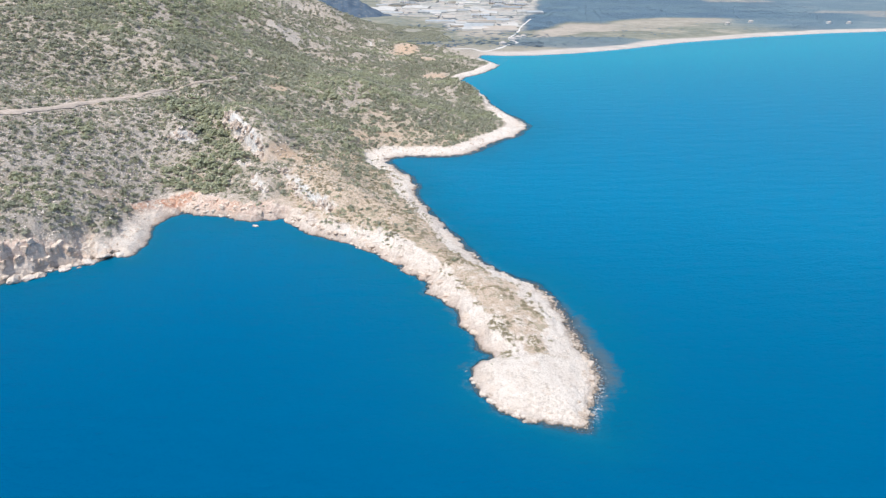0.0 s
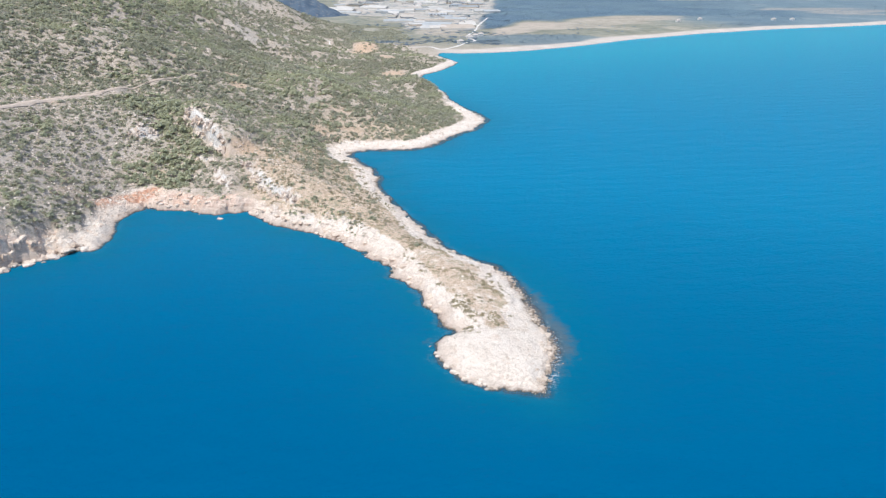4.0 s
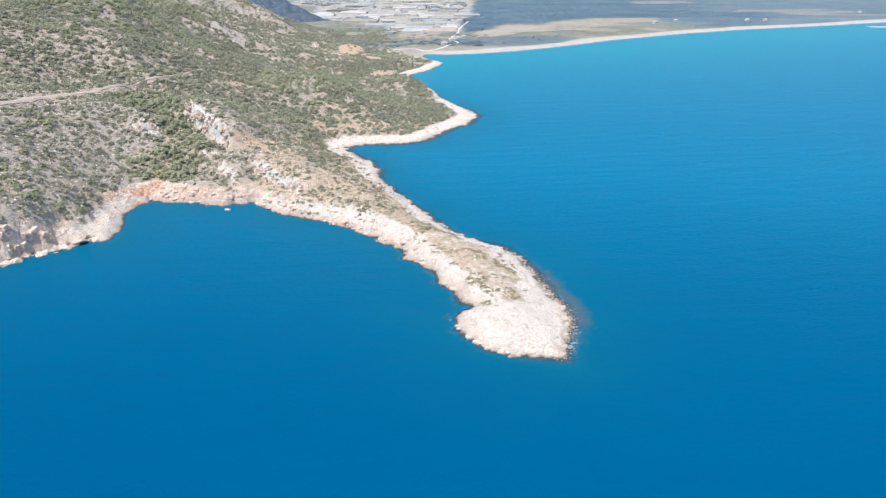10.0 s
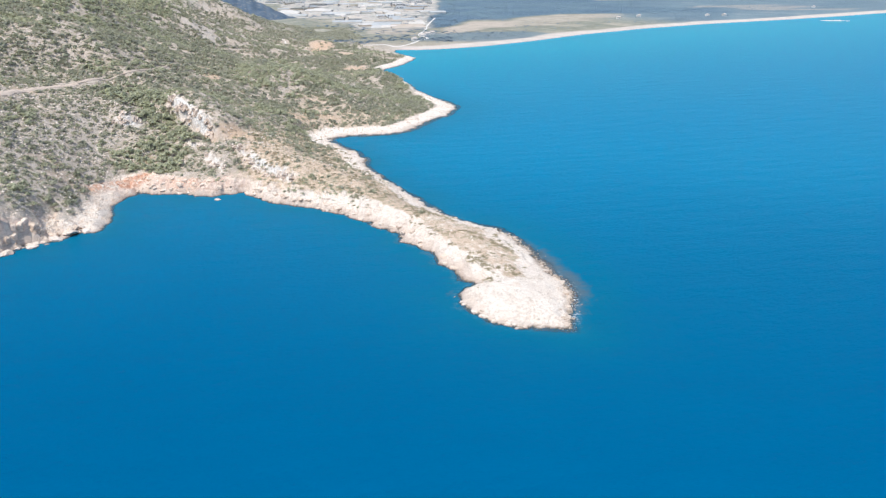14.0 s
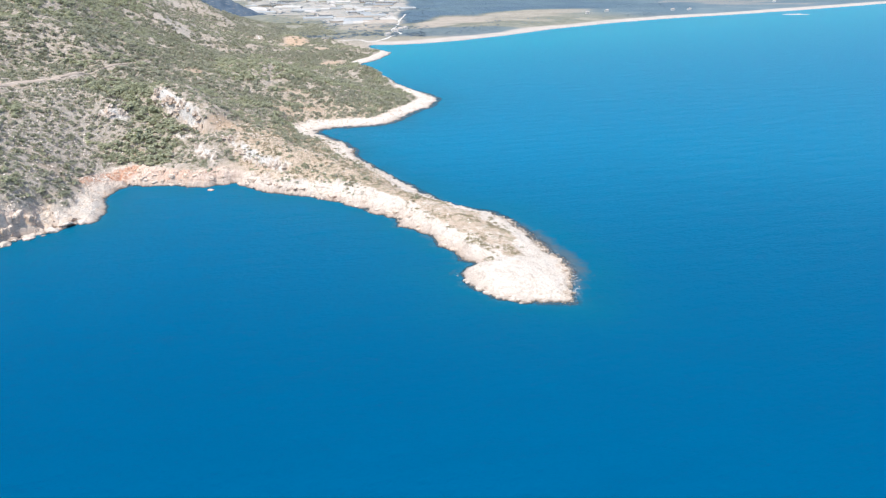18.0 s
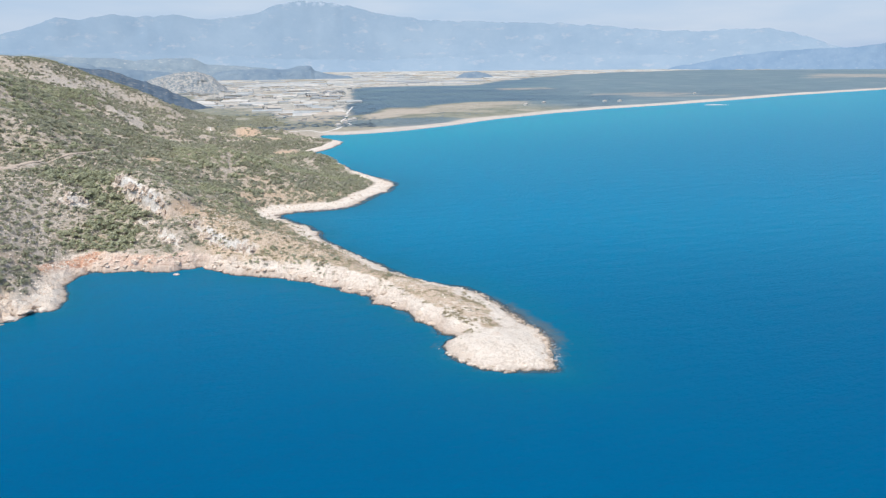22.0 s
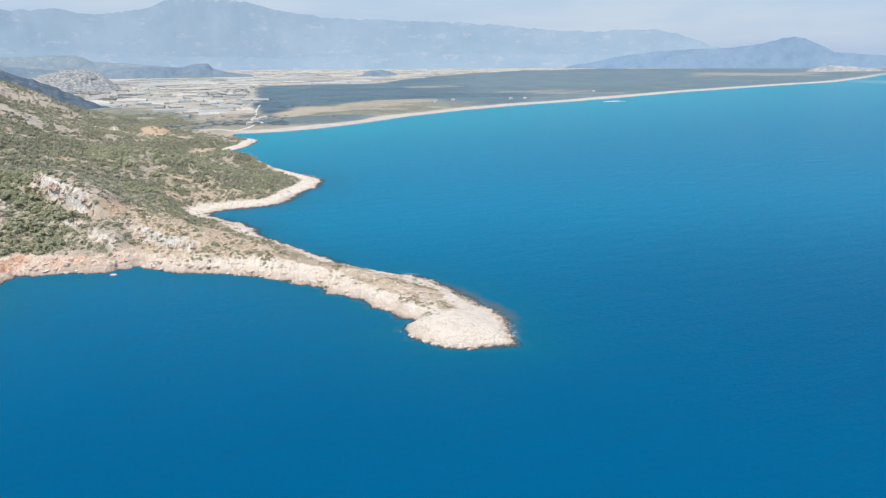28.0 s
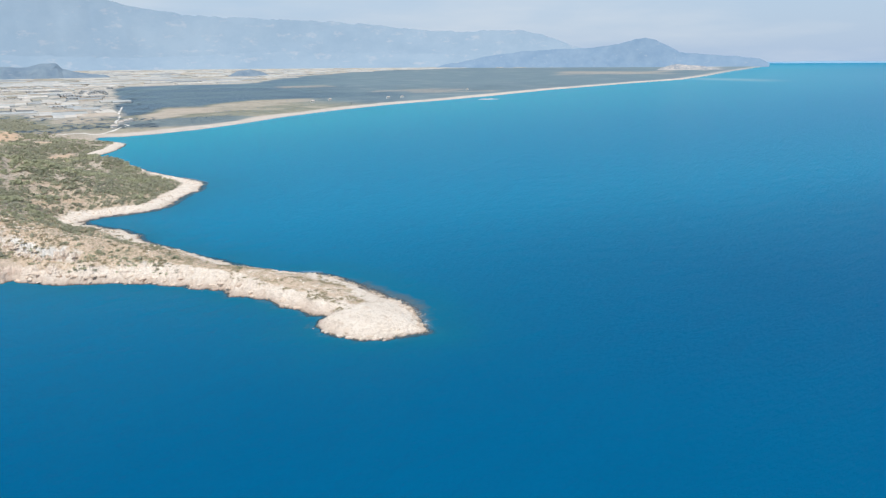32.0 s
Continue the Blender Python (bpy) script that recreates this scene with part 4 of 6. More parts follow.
# ---------------------------------------------------------------- far ranges
def backdrop(name, crest, base_el, r_crest, r_base, rows, rough, mat, label):
    """A range of hills along an arc: crest rows of (bearing, elevation in degrees)."""
    be = np.linspace(crest[0][0], crest[-1][0], 420)
    el = np.interp(be, [c[0] for c in crest], [c[1] for c in crest])
    el = el + fbm(be * 1.6, be * 0 + 3.3, 5) * rough
    co = []
    for k in range(rows + 1):
        t = k / rows
        r = r_base + (r_crest - r_base) * t + (ridged(be * 1.1 + t * 1.3, be * 0.25 + t * 4.6, 4) - 0.5) * 9 * math.sin(math.pi * min(t * 1.05, 1))
        e = base_el + (el - base_el) * (t ** 1.25) * (1 + 0.08 * math.sin(math.pi * t) * fbm(be * 0.9, be * 0 + t * 3, 4))
        a = np.radians(be)
        co.append(np.stack([EYE0[0] + np.sin(a) * r, EYE0[1] + np.cos(a) * r, EYE0[2] + r * np.tan(np.radians(e))], 1))
    co = np.concatenate(co)
    n = len(be)
    i = np.arange((n - 1) * rows)
    v = (i // (n - 1)) * n + i % (n - 1)
    ob = new(name, mesh_from(name, co, np.stack([v, v + 1, v + n + 1, v + n], 1), mat))
    return tagged(ob, label, "mountains", kind="structure")


RANGE = [(-70, 1.0), (-40, 1.2), (-16, 1.4), (-12, 2.2), (-10.2, 2.8), (-8.3, 3.5), (-6.9, 3.32), (-4.65, 3.7), (-3.5, 3.6), (0.07, 3.8), (0.9, 3.55), (3.4, 3.58), (5.1, 3.85), (7.3, 4.67), (8.7, 4.92), (10.7, 4.9),
         (12.9, 4.6), (15.6, 4.0), (18.4, 3.6), (21, 3.36), (26.7, 3.25), (30.4, 3.05), (34.4, 2.8), (38.5, 2.35), (41, 2.27), (45, 2.42), (47.5, 2.0), (50, 1.1), (52.5, 0.3), (54, -0.3)]
HEADLAND = [(38, -0.5), (40.5, -0.22), (42.9, 0.27), (43.9, 0.44), (46.1, 0.66), (48.8, 0.81), (51.7, 0.88), (52.8, 1.04), (54.2, 1.33), (55.3, 1.57), (55.8, 1.65), (56.5, 1.47), (57.5, 0.99), (58.5, 0.5), (60.3, 0.34), (62.6, 0.16), (64.3, -0.05), (65, -0.42)]
FOOTHILLS = [(-60, 1.2), (-22, 1.5), (-12, 1.0), (-6, 0.95), (-1, 0.8), (4, 0.75), (8, 0.5), (14, 0.35), (20, 0.5), (27, 0.8), (33, 0.65), (40, 0.5), (46, 0.2), (52, -0.2)]
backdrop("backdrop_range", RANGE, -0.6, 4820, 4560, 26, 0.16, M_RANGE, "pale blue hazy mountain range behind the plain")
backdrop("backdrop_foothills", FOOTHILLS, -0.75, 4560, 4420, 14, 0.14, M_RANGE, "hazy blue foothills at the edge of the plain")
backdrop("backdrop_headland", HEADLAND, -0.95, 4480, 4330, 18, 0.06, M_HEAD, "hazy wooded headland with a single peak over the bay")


def far_hill(name, crest, base_el, r_base, r_crest, rough, relief, mat, label):
    """A hill of the plain, front and back, by bearing and elevation of its crest."""
    be = np.linspace(crest[0][0], crest[-1][0], 150)
    el = np.interp(be, [c[0] for c in crest], [c[1] for c in crest]) + fbm(be * 2.2, be * 0 + r_base, 4) * rough
    rows, n, co = 26, len(be), []
    a = np.radians(be)
    for k in range(rows + 1):
        t = k / rows
        rise = math.sin(min(t / 0.72, 1.0) * math.pi / 2) if t < 0.72 else 1 - ((t - 0.72) / 0.28) ** 1.5
        bumps = (ridged(be * r_base / 1500 + t * 1.7, be * 0.4 - t * 3.4, 5) - 0.55) * math.sin(math.pi * min(t / 0.72, 1.0))
        r = r_base + (r_crest - r_base) * t / 0.72 + bumps * relief
        e = base_el + (el - base_el) * np.clip(rise + bumps * 0.16, 0, 1)
        co.append(np.stack([EYE0[0] + np.sin(a) * r, EYE0[1] + np.cos(a) * r, EYE0[2] + r * np.tan(np.radians(e))], 1))
    i = np.arange((n - 1) * rows)
    v = (i // (n - 1)) * n + i % (n - 1)
    ob = new(name, mesh_from(name, np.concatenate(co), np.stack([v, v + 1, v + n + 1, v + n], 1), mat))
    return tagged(ob, label, "hills", kind="structure")


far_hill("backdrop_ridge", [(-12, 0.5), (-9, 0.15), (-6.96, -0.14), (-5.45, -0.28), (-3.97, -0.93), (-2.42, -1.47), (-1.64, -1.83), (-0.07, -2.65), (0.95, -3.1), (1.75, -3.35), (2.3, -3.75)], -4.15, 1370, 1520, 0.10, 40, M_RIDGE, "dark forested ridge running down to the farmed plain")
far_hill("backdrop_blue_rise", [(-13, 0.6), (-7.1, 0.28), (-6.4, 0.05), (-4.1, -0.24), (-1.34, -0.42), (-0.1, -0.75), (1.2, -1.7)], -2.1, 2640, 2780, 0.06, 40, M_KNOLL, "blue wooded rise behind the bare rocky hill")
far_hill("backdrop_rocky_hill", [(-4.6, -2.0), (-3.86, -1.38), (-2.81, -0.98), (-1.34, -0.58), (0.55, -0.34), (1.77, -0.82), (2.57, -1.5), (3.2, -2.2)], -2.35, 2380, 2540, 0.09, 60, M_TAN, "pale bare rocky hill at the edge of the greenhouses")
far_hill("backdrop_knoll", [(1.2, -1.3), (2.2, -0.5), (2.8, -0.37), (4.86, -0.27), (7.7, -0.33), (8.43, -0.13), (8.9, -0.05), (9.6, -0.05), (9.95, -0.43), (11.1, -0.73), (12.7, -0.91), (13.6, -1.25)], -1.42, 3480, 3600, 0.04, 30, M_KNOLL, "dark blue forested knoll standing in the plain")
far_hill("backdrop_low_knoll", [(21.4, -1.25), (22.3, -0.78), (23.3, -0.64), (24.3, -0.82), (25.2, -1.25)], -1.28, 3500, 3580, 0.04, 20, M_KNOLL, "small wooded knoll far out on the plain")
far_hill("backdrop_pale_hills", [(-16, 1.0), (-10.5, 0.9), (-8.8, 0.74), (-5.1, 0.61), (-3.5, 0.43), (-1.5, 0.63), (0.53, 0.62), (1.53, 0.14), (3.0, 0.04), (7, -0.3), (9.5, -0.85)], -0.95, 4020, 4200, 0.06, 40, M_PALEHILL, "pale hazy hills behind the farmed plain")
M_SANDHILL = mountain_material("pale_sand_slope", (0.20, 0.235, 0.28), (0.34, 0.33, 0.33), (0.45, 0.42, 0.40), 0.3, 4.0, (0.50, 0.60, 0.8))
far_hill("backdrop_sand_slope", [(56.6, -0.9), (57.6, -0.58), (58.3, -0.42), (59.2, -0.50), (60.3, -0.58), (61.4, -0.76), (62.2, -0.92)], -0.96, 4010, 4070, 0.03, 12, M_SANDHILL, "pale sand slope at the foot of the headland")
# far coast, drawn on as a glowing haze strip covering the sea's rim
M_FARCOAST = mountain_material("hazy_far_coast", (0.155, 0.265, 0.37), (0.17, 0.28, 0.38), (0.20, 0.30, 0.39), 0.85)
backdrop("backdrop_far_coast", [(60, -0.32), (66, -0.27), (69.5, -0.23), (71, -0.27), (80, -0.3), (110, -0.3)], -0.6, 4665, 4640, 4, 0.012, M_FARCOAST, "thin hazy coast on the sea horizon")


# ---------------------------------------------------------------- building blocks
rng = np.random.RandomState(11)


def part(name, me, parent, label=""):
    ob = new(name, me)
    ob.parent = parent
    return tagged(ob, label)


def lumpy(seed, flat=0.75, rough=0.28, cuts=2, mat=M_ROCK):
    """A craggy boulder of about 1 m radius."""
    bm = bmesh.new()
    bmesh.ops.create_icosphere(bm, subdivisions=cuts, radius=1.0)
    off = Vector((seed * 7.3, seed * 3.1, -seed * 5.7))
    for v in bm.verts:
        n = v.co.normalized()
        facet = noise.cell(n * 1.6 + off) * 0.22
        v.co = n * (1 + rough * noise.fractal(n * 1.4 + off, 0.8, 2.1, 4) + facet * 0.7)
        v.co.z *= flat
        v.co.x *= 1.0 + 0.25 * math.sin(seed * 2.1)
        if v.co.z < -0.28:
            v.co.z = -0.28
    me = bpy.data.meshes.new("boulder")
    bm.to_mesh(me)
    bm.free()
    me.materials.append(mat)
    return me


def clump(seed, leaves, spread, height, size, core=True, up=1.25, lobe=0.42):
    """Vertices and triangles of a leafy clump: a rough dark core and many leaf sprays round it."""
    r = np.random.RandomState(seed)
    co, tri = [], []
    lobes = r.normal(0, lobe, (4, 2)) * spread
    if core:
        k = 5
        for lx, ly in lobes[:1]:
            base = len(co)
            for i in range(k):
                a = 2 * math.pi * i / k
                q = spread * r.uniform(0.42, 0.72)
                co.append((lx + math.cos(a) * q, ly + math.sin(a) * q, height * r.uniform(0.0, 0.12)))
            for i in range(k):
                a = 2 * math.pi * (i + 0.5) / k
                q = spread * r.uniform(0.25, 0.5)
                co.append((lx + math.cos(a) * q, ly + math.sin(a) * q, height * r.uniform(0.5, 0.8)))
            co.append((lx, ly, height * r.uniform(0.75, 0.95)))
            for i in range(k):
                j = (i + 1) % k
                tri += [(base + i, base + j, base + k + i), (base + j, base + k + j, base + k + i), (base + k + i, base + k + j, base + 2 * k)]
    for i in range(leaves):
        lx, ly = lobes[i % 4]
        a, e = r.uniform(0, 2 * math.pi), math.asin(r.uniform(-0.05, 1))
        q = r.uniform(0.62, 1.08)
        c = np.array([lx * 0.8 + math.cos(a) * math.cos(e) * spread * 0.72 * q, ly * 0.8 + math.sin(a) * math.cos(e) * spread * 0.72 * q, max(0.06, height * math.sin(e) * q)])
        nrm = np.array([math.cos(a) * math.cos(e), math.sin(a) * math.cos(e), math.sin(e) + up]) + r.normal(0, 0.38, 3)
        nrm /= np.linalg.norm(nrm)
        t1 = np.cross(nrm, r.normal(0, 1, 3))
        t1 /= np.linalg.norm(t1)
        t2 = np.cross(nrm, t1)
        s = size * r.uniform(0.6, 1.3)
        base = len(co)
        co += [tuple(c + t1 * s), tuple(c - t1 * s * 0.7 + t2 * s * r.uniform(0.5, 0.9)), tuple(c - t1 * s * 0.5 - t2 * s * r.uniform(0.5, 0.9))]
        tri.append((base, base + 1, base + 2))
    return np.array(co), np.array(tri)


def scatter(name, template, places, material, drawn=False):
    """One mesh with the template set at each place (x, y, z, turn, scale)."""
    tc, tt = template
    P = np.asarray(places)
    c, s = np.cos(P[:, 3])[:, None], np.sin(P[:, 3])[:, None]
    k = P[:, 4][:, None]
    x = (tc[None, :, 0] * c - tc[None, :, 1] * s) * k + P[:, 0][:, None]
    y = (tc[None, :, 0] * s + tc[None, :, 1] * c) * k + P[:, 1][:, None]
    z = tc[None, :, 2] * k + P[:, 2][:, None]
    if drawn:
        x, y, z = draw_in(x, y, z)
    co = np.stack([x, y, z], -1).reshape(-1, 3)
    faces = (tt[None] + (np.arange(len(P)) * len(tc))[:, None, None]).reshape(-1, 3)
    return new(name, mesh_from(name, co, faces, material, False))


def height_at(x, y):
    return sample(GZ, x, y)


def spline(points, step):
    """A smooth curve through plan points."""
    p = np.array(points, float)
    out = []
    for i in range(len(p) - 1):
        a, b, c, d = p[max(i - 1, 0)], p[i], p[i + 1], p[min(i + 2, len(p) - 1)]
        n = max(2, int(np.hypot(*(c - b)) / step))
        t = np.linspace(0, 1, n, endpoint=False)[:, None]
        out.append(0.5 * (2 * b + (c - a) * t + (2 * a - 5 * b + 4 * c - d) * t ** 2 + (3 * b - a - 3 * c + d) * t ** 3))
    return np.vstack(out + [p[-1:]])


def track(name, points, width, label, lift=0.26, step=2.5, mat=None):
    """A dirt road laid on the ground."""
    c = spline(points, step)
    t = np.gradient(c, axis=0)
    t /= np.linalg.norm(t, axis=1)[:, None]
    nrm = np.stack([-t[:, 1], t[:, 0]], 1)
    w = width * (1 + 0.8 * fbm(c[:, 0] / 7, c[:, 1] / 7, 3)) * (1 if lift < 0.25 else 0.36 + 0.64 * smooth(-186, -212, c[:, 0]))
    rows = []
    for k in (-0.5, -0.2, 0.2, 0.5):
        q = c + nrm * (w * k)[:, None]
        z = np.maximum.reduce([height_at(q[:, 0] + ox, q[:, 1] + oy) for ox, oy in ((0, 0), (1.2, 0), (-1.2, 0), (0, 1.4))])
        rows.append(np.stack(draw_in(q[:, 0], q[:, 1], z + (lift if abs(k) < 0.4 else -0.25)), 1))
    co = np.stack(rows, 1).reshape(-1, 3)
    n = len(c)
    i = np.arange((n - 1) * 3)
    v = (i // 3) * 4 + i % 3
    ob = new(name, mesh_from(name, co, np.stack([v, v + 1, v + 5, v + 4], 1), mat or M_DIRT))
    return tagged(ob, label, "road", kind="structure")


# ---------------------------------------------------------------- tracks
HILL_ROAD = [(-262, 150), (-236, 180), (-224, 198), (-216, 218), (-211, 235), (-202, 252), (-191, 268), (-181, 286), (-167, 302), (-157, 322), (-150, 342)]
track("road", HILL_ROAD, 3.5, "pale dirt road cut across the scrubby hillside")
CLEARING_PATH = [(-81, 830), (-80, 800), (-82, 785), (-77, 768), (-76, 748)]
track("road_to_clearing", CLEARING_PATH, 3.6, "short white path through the scrub", mat=M_GRAVEL)
track("road_to_beach", [(30, 800), (60, 806), (74, 786), (96, 803), (117, 835), (135, 866), (132, 920), (160, 1010), (190, 1130), (240, 1300)], 5.0, "white gravel road behind the beach", 0.2, mat=M_GRAVEL)

# ---------------------------------------------------------------- boulders and outcrops
BOULDERS = [lumpy(i + 1, 0.62 + 0.08 * (i % 4), 0.30, 2) for i in range(6)]
WASHED = [lumpy(i + 40, 0.6 + 0.08 * (i % 4), 0.34, 2, M_WASHED) for i in range(6)]
CRAGS = [lumpy(i + 20, 1.15, 0.75, 3, M_CRAG) for i in range(4)]


def put_rock(name, me, x, y, r, squash, sink, label, group, category="boulder"):
    z = float(height_at(x, y))
    ob = new(name, me)
    ob.location = (x, y, max(z, -0.6) - sink * r)
    ob.rotation_euler = (rng.uniform(-0.3, 0.3), rng.uniform(-0.3, 0.3), rng.uniform(0, 6.28))
    ob.scale = (r * rng.uniform(0.8, 1.25), r * rng.uniform(0.8, 1.25), r * squash)
    return tagged(ob, label, category, group)


def rocks_along(points, count, inland, sizes, label, group, shapes=BOULDERS):
    """Boulders strewn along a stretch of shore."""
    c = spline(points, 0.5)
    for _ in range(count):
        x, y = c[rng.randint(len(c))]
        x, y = x + rng.normal(0, inland), y + rng.normal(0, inland)
        d = float(sample(GA["shore"], x, y))
        if -2.2 < d < 6:
            put_rock("boulder", shapes[rng.randint(6)], x, y, rng.uniform(*sizes), rng.uniform(0.6, 1.0), 0.1, label, group)


rocks_along([(0, -1), (4, 7), (9, 19), (11, 28), (9, 43)], 115, 1.5, (0.25, 0.75), "rough grey-brown limestone boulder at the wave-washed tip", "boulders at the tip", WASHED)
rocks_along([(9, 43), (10, 55), (7, 74), (4, 85), (-5, 93), (-14, 109), (-24, 144), (-37, 188)], 55, 1.2, (0.3, 0.8), "weathered limestone boulder on the low pale shore", "boulders along the spit")
rocks_along([(-28, 30), (-28, 22), (-22, 10), (-14, 4), (-6, 2)], 26, 1.0, (0.4, 0.9), "pale limestone boulder below the ledge of the tip", "boulders at the tip")
rocks_along([(-39, 81), (-45, 99), (-57, 117), (-72, 130), (-97, 153), (-102, 161)], 36, 1.1, (0.4, 1.1), "pale fallen boulder at the foot of the cliff", "boulders under the cliffs")
rocks_along([(-111, 158), (-114, 152), (-123, 159), (-137, 168), (-153, 173)], 32, 1.4, (0.5, 1.5), "rounded pale boulder in the inner cove", "boulders in the cove")
rocks_along([(-158, 118), (-166, 122), (-171, 115), (-182, 109), (-189, 102), (-198, 96), (-214, 92)], 50, 1.8, (0.7, 2.2), "large white fallen block under the west cliffs", "blocks under the west cliffs")

for x, y, r in ((-207, 91, 3.0), (-200, 94, 3.8), (-194, 99, 2.8), (-187, 103.5, 3.2), (-180, 109, 2.4), (-173, 114.5, 2.6)):
    put_rock("boulder", BOULDERS[int(-x) % 6], x, y, r * 0.85, 1.0, -0.15, "huge white fallen block under the west cliffs", "blocks under the west cliffs")


def hewn(seed, mat=M_ROCK):
    """A jointed block of rock with flat faces and broken corners, about 1 m in half width."""
    bm = bmesh.new()
    bmesh.ops.create_icosphere(bm, subdivisions=3, radius=1.0)
    off = Vector((seed * 4.7, -seed * 2.9, seed * 6.1))
    for v in bm.verts:
        n = v.co.normalized()
        p = 1 / (abs(n.x) ** 8 + abs(n.y) ** 8 + abs(n.z) ** 8) ** 0.125
        v.co = n * (p * 0.82 * (1 + 0.16 * noise.fractal(n * 1.3 + off, 0.9, 2.0, 3)) + 0.10 * noise.cell(n * 2.1 + off))
        v.co.x += 0.22 * v.co.z * math.sin(seed)
    me = bpy.data.meshes.new("block")
    bm.to_mesh(me)
    bm.free()
    me.materials.append(mat)
    return me


HEWN = [hewn(i + 1) for i in range(6)]
HEWN_PINK = [hewn(i + 11, M_PINK) for i in range(6)]
HEWN_WASHED = [hewn(i + 21, M_WASHED) for i in range(6)]


def ledge(points, step, inland, size, tall, sink, label, group, shapes=HEWN):
    """Jointed blocks standing out of a cliff face, along a line."""
    c = spline(points, 0.5)
    for k in range(int(len(c) * 0.5 / step)):
        x, y = c[int(k * step / 0.5)] + rng.normal(0, inland, 2)
        r = size * rng.uniform(0.6, 1.3)
        ob = new("rock_ledge", shapes[rng.randint(6)])
        ob.location = (x, y, float(height_at(x, y)) - sink * r * tall)
        ob.rotation_euler = (rng.uniform(-0.15, 0.15), rng.uniform(-0.15, 0.15), rng.uniform(0, 6.28))
        ob.scale = (r * rng.uniform(0.9, 1.6), r, r * tall * rng.uniform(0.8, 1.25))
        tagged(ob, label, "outcrop", group)


ledge([(-224, 95), (-208, 98), (-198, 103), (-189, 108), (-182, 114), (-175, 120)], 1.7, 1.5, 1.7, 1.5, 0.5, "pale pink jointed block of the west cliff", "ledges of the west cliff", HEWN_PINK)
ledge([(-146, 178), (-137, 173), (-124, 166), (-112, 164), (-104, 166)], 3.0, 2.0, 1.4, 0.7, 0.85, "pinkish limestone ledge above the cove", "ledges above the cove", HEWN_PINK)
ledge([(-100, 158), (-86, 145), (-72, 134), (-57, 121), (-45, 104), (-35, 86), (-28, 66), (-23, 46)], 3.8, 1.3, 1.5, 0.5, 0.80, "cream limestone ledge of the spit's cliff", "ledges along the spit", HEWN_PINK)
ledge([(-27, 30), (-27, 21), (-20, 10), (-12, 5), (-3, 2)], 2.4, 0.7, 0.9, 0.5, 0.75, "weathered limestone ledge round the tip", "ledges round the tip")
ledge([(2, 4), (5, 10), (8, 19), (10, 28), (8, 43)], 1.3, 1.0, 0.8, 0.6, 0.3, "jagged wave-washed ledge at the tip", "ledges round the tip", HEWN_WASHED)
put_rock("boulder", BOULDERS[2], -114, 152.5, 2.2, 0.7, 0.1, "pale rock standing in the water of the cove", "boulders in the cove")
CRAG_LINES = [([(-142, 237), (-136, 229), (-128, 219), (-117, 205)], 24, 1.2, 1.9), ([(-168, 220), (-157, 226)], 9, 1.6, 1.8), ([(-131, 207), (-121, 199)], 5, 1.2, 1.3),
              ([(-106, 187), (-98, 176), (-89, 164), (-78, 151)], 16, 1.0, 1.7), ([(-120, 188), (-116, 178), (-111, 172)], 7, 0.8, 1.4)]
for pts, count, wide, size in CRAG_LINES:
    c = spline(pts, 0.5)
    for i in range(count):
        x, y = c[int((i + 0.5) / count * (len(c) - 1))] + rng.normal(0, wide, 2)
        put_rock("limestone_outcrop", CRAGS[rng.randint(4)], x, y, size * rng.uniform(0.6, 1.25), rng.uniform(0.8, 1.4), 0.55, "white craggy limestone outcrop among green scrub", "outcrops on the slope", "outcrop")

STONE = (np.array([(1, 0, 0), (-0.3, 0.9, 0.05), (-0.8, -0.5, 0), (0.2, -0.9, 0.1), (0.15, 0.1, 0.7), (0, 0, -0.5)]), np.array([(0, 1, 4), (1, 2, 4), (2, 3, 4), (3, 0, 4), (1, 0, 5), (2, 1, 5), (3, 2, 5), (0, 3, 5)]))
washed = spline([(0, 0), (5, 8), (9, 19), (11, 29), (9, 43), (10, 56), (7, 74)], 0.2)
rows = []
for _ in range(420):
    x, y = washed[rng.randint(len(washed))] + rng.normal(0, 1.1, 2)
    rows.append((x, y, max(float(height_at(x, y)), -0.2), rng.uniform(0, 6.28), rng.uniform(0.2, 0.6)))
tagged(scatter("shingle", STONE, rows, M_WASHED), "jagged grey-brown stones along the wave-washed rim", "stones", kind="stuff")
for x0, x1, y0, y1, count in ((-250, -160, 104, 240, 6500), (-175, -85, 160, 260, 1800), (-250, -120, 240, 420, 1500), (-110, -10, 60, 215, 1500)):
    qx, qy = rng.uniform(x0, x1, count), rng.uniform(y0, y1, count)
    ok = np.nonzero((sample(GA["shore"], qx, qy) > 4) & (vnoise(qx / 9, qy / 9) > 0.36))[0]
    rows = [(qx[i], qy[i], float(sample(GZ, qx[i], qy[i])), rng.uniform(0, 6.28), 0.22 + 0.6 * rng.uniform() ** 3) for i in ok]
    tagged(scatter("stones", STONE, rows, M_CRAG), "white limestone stones strewn over dry soil", "stones", kind="stuff")

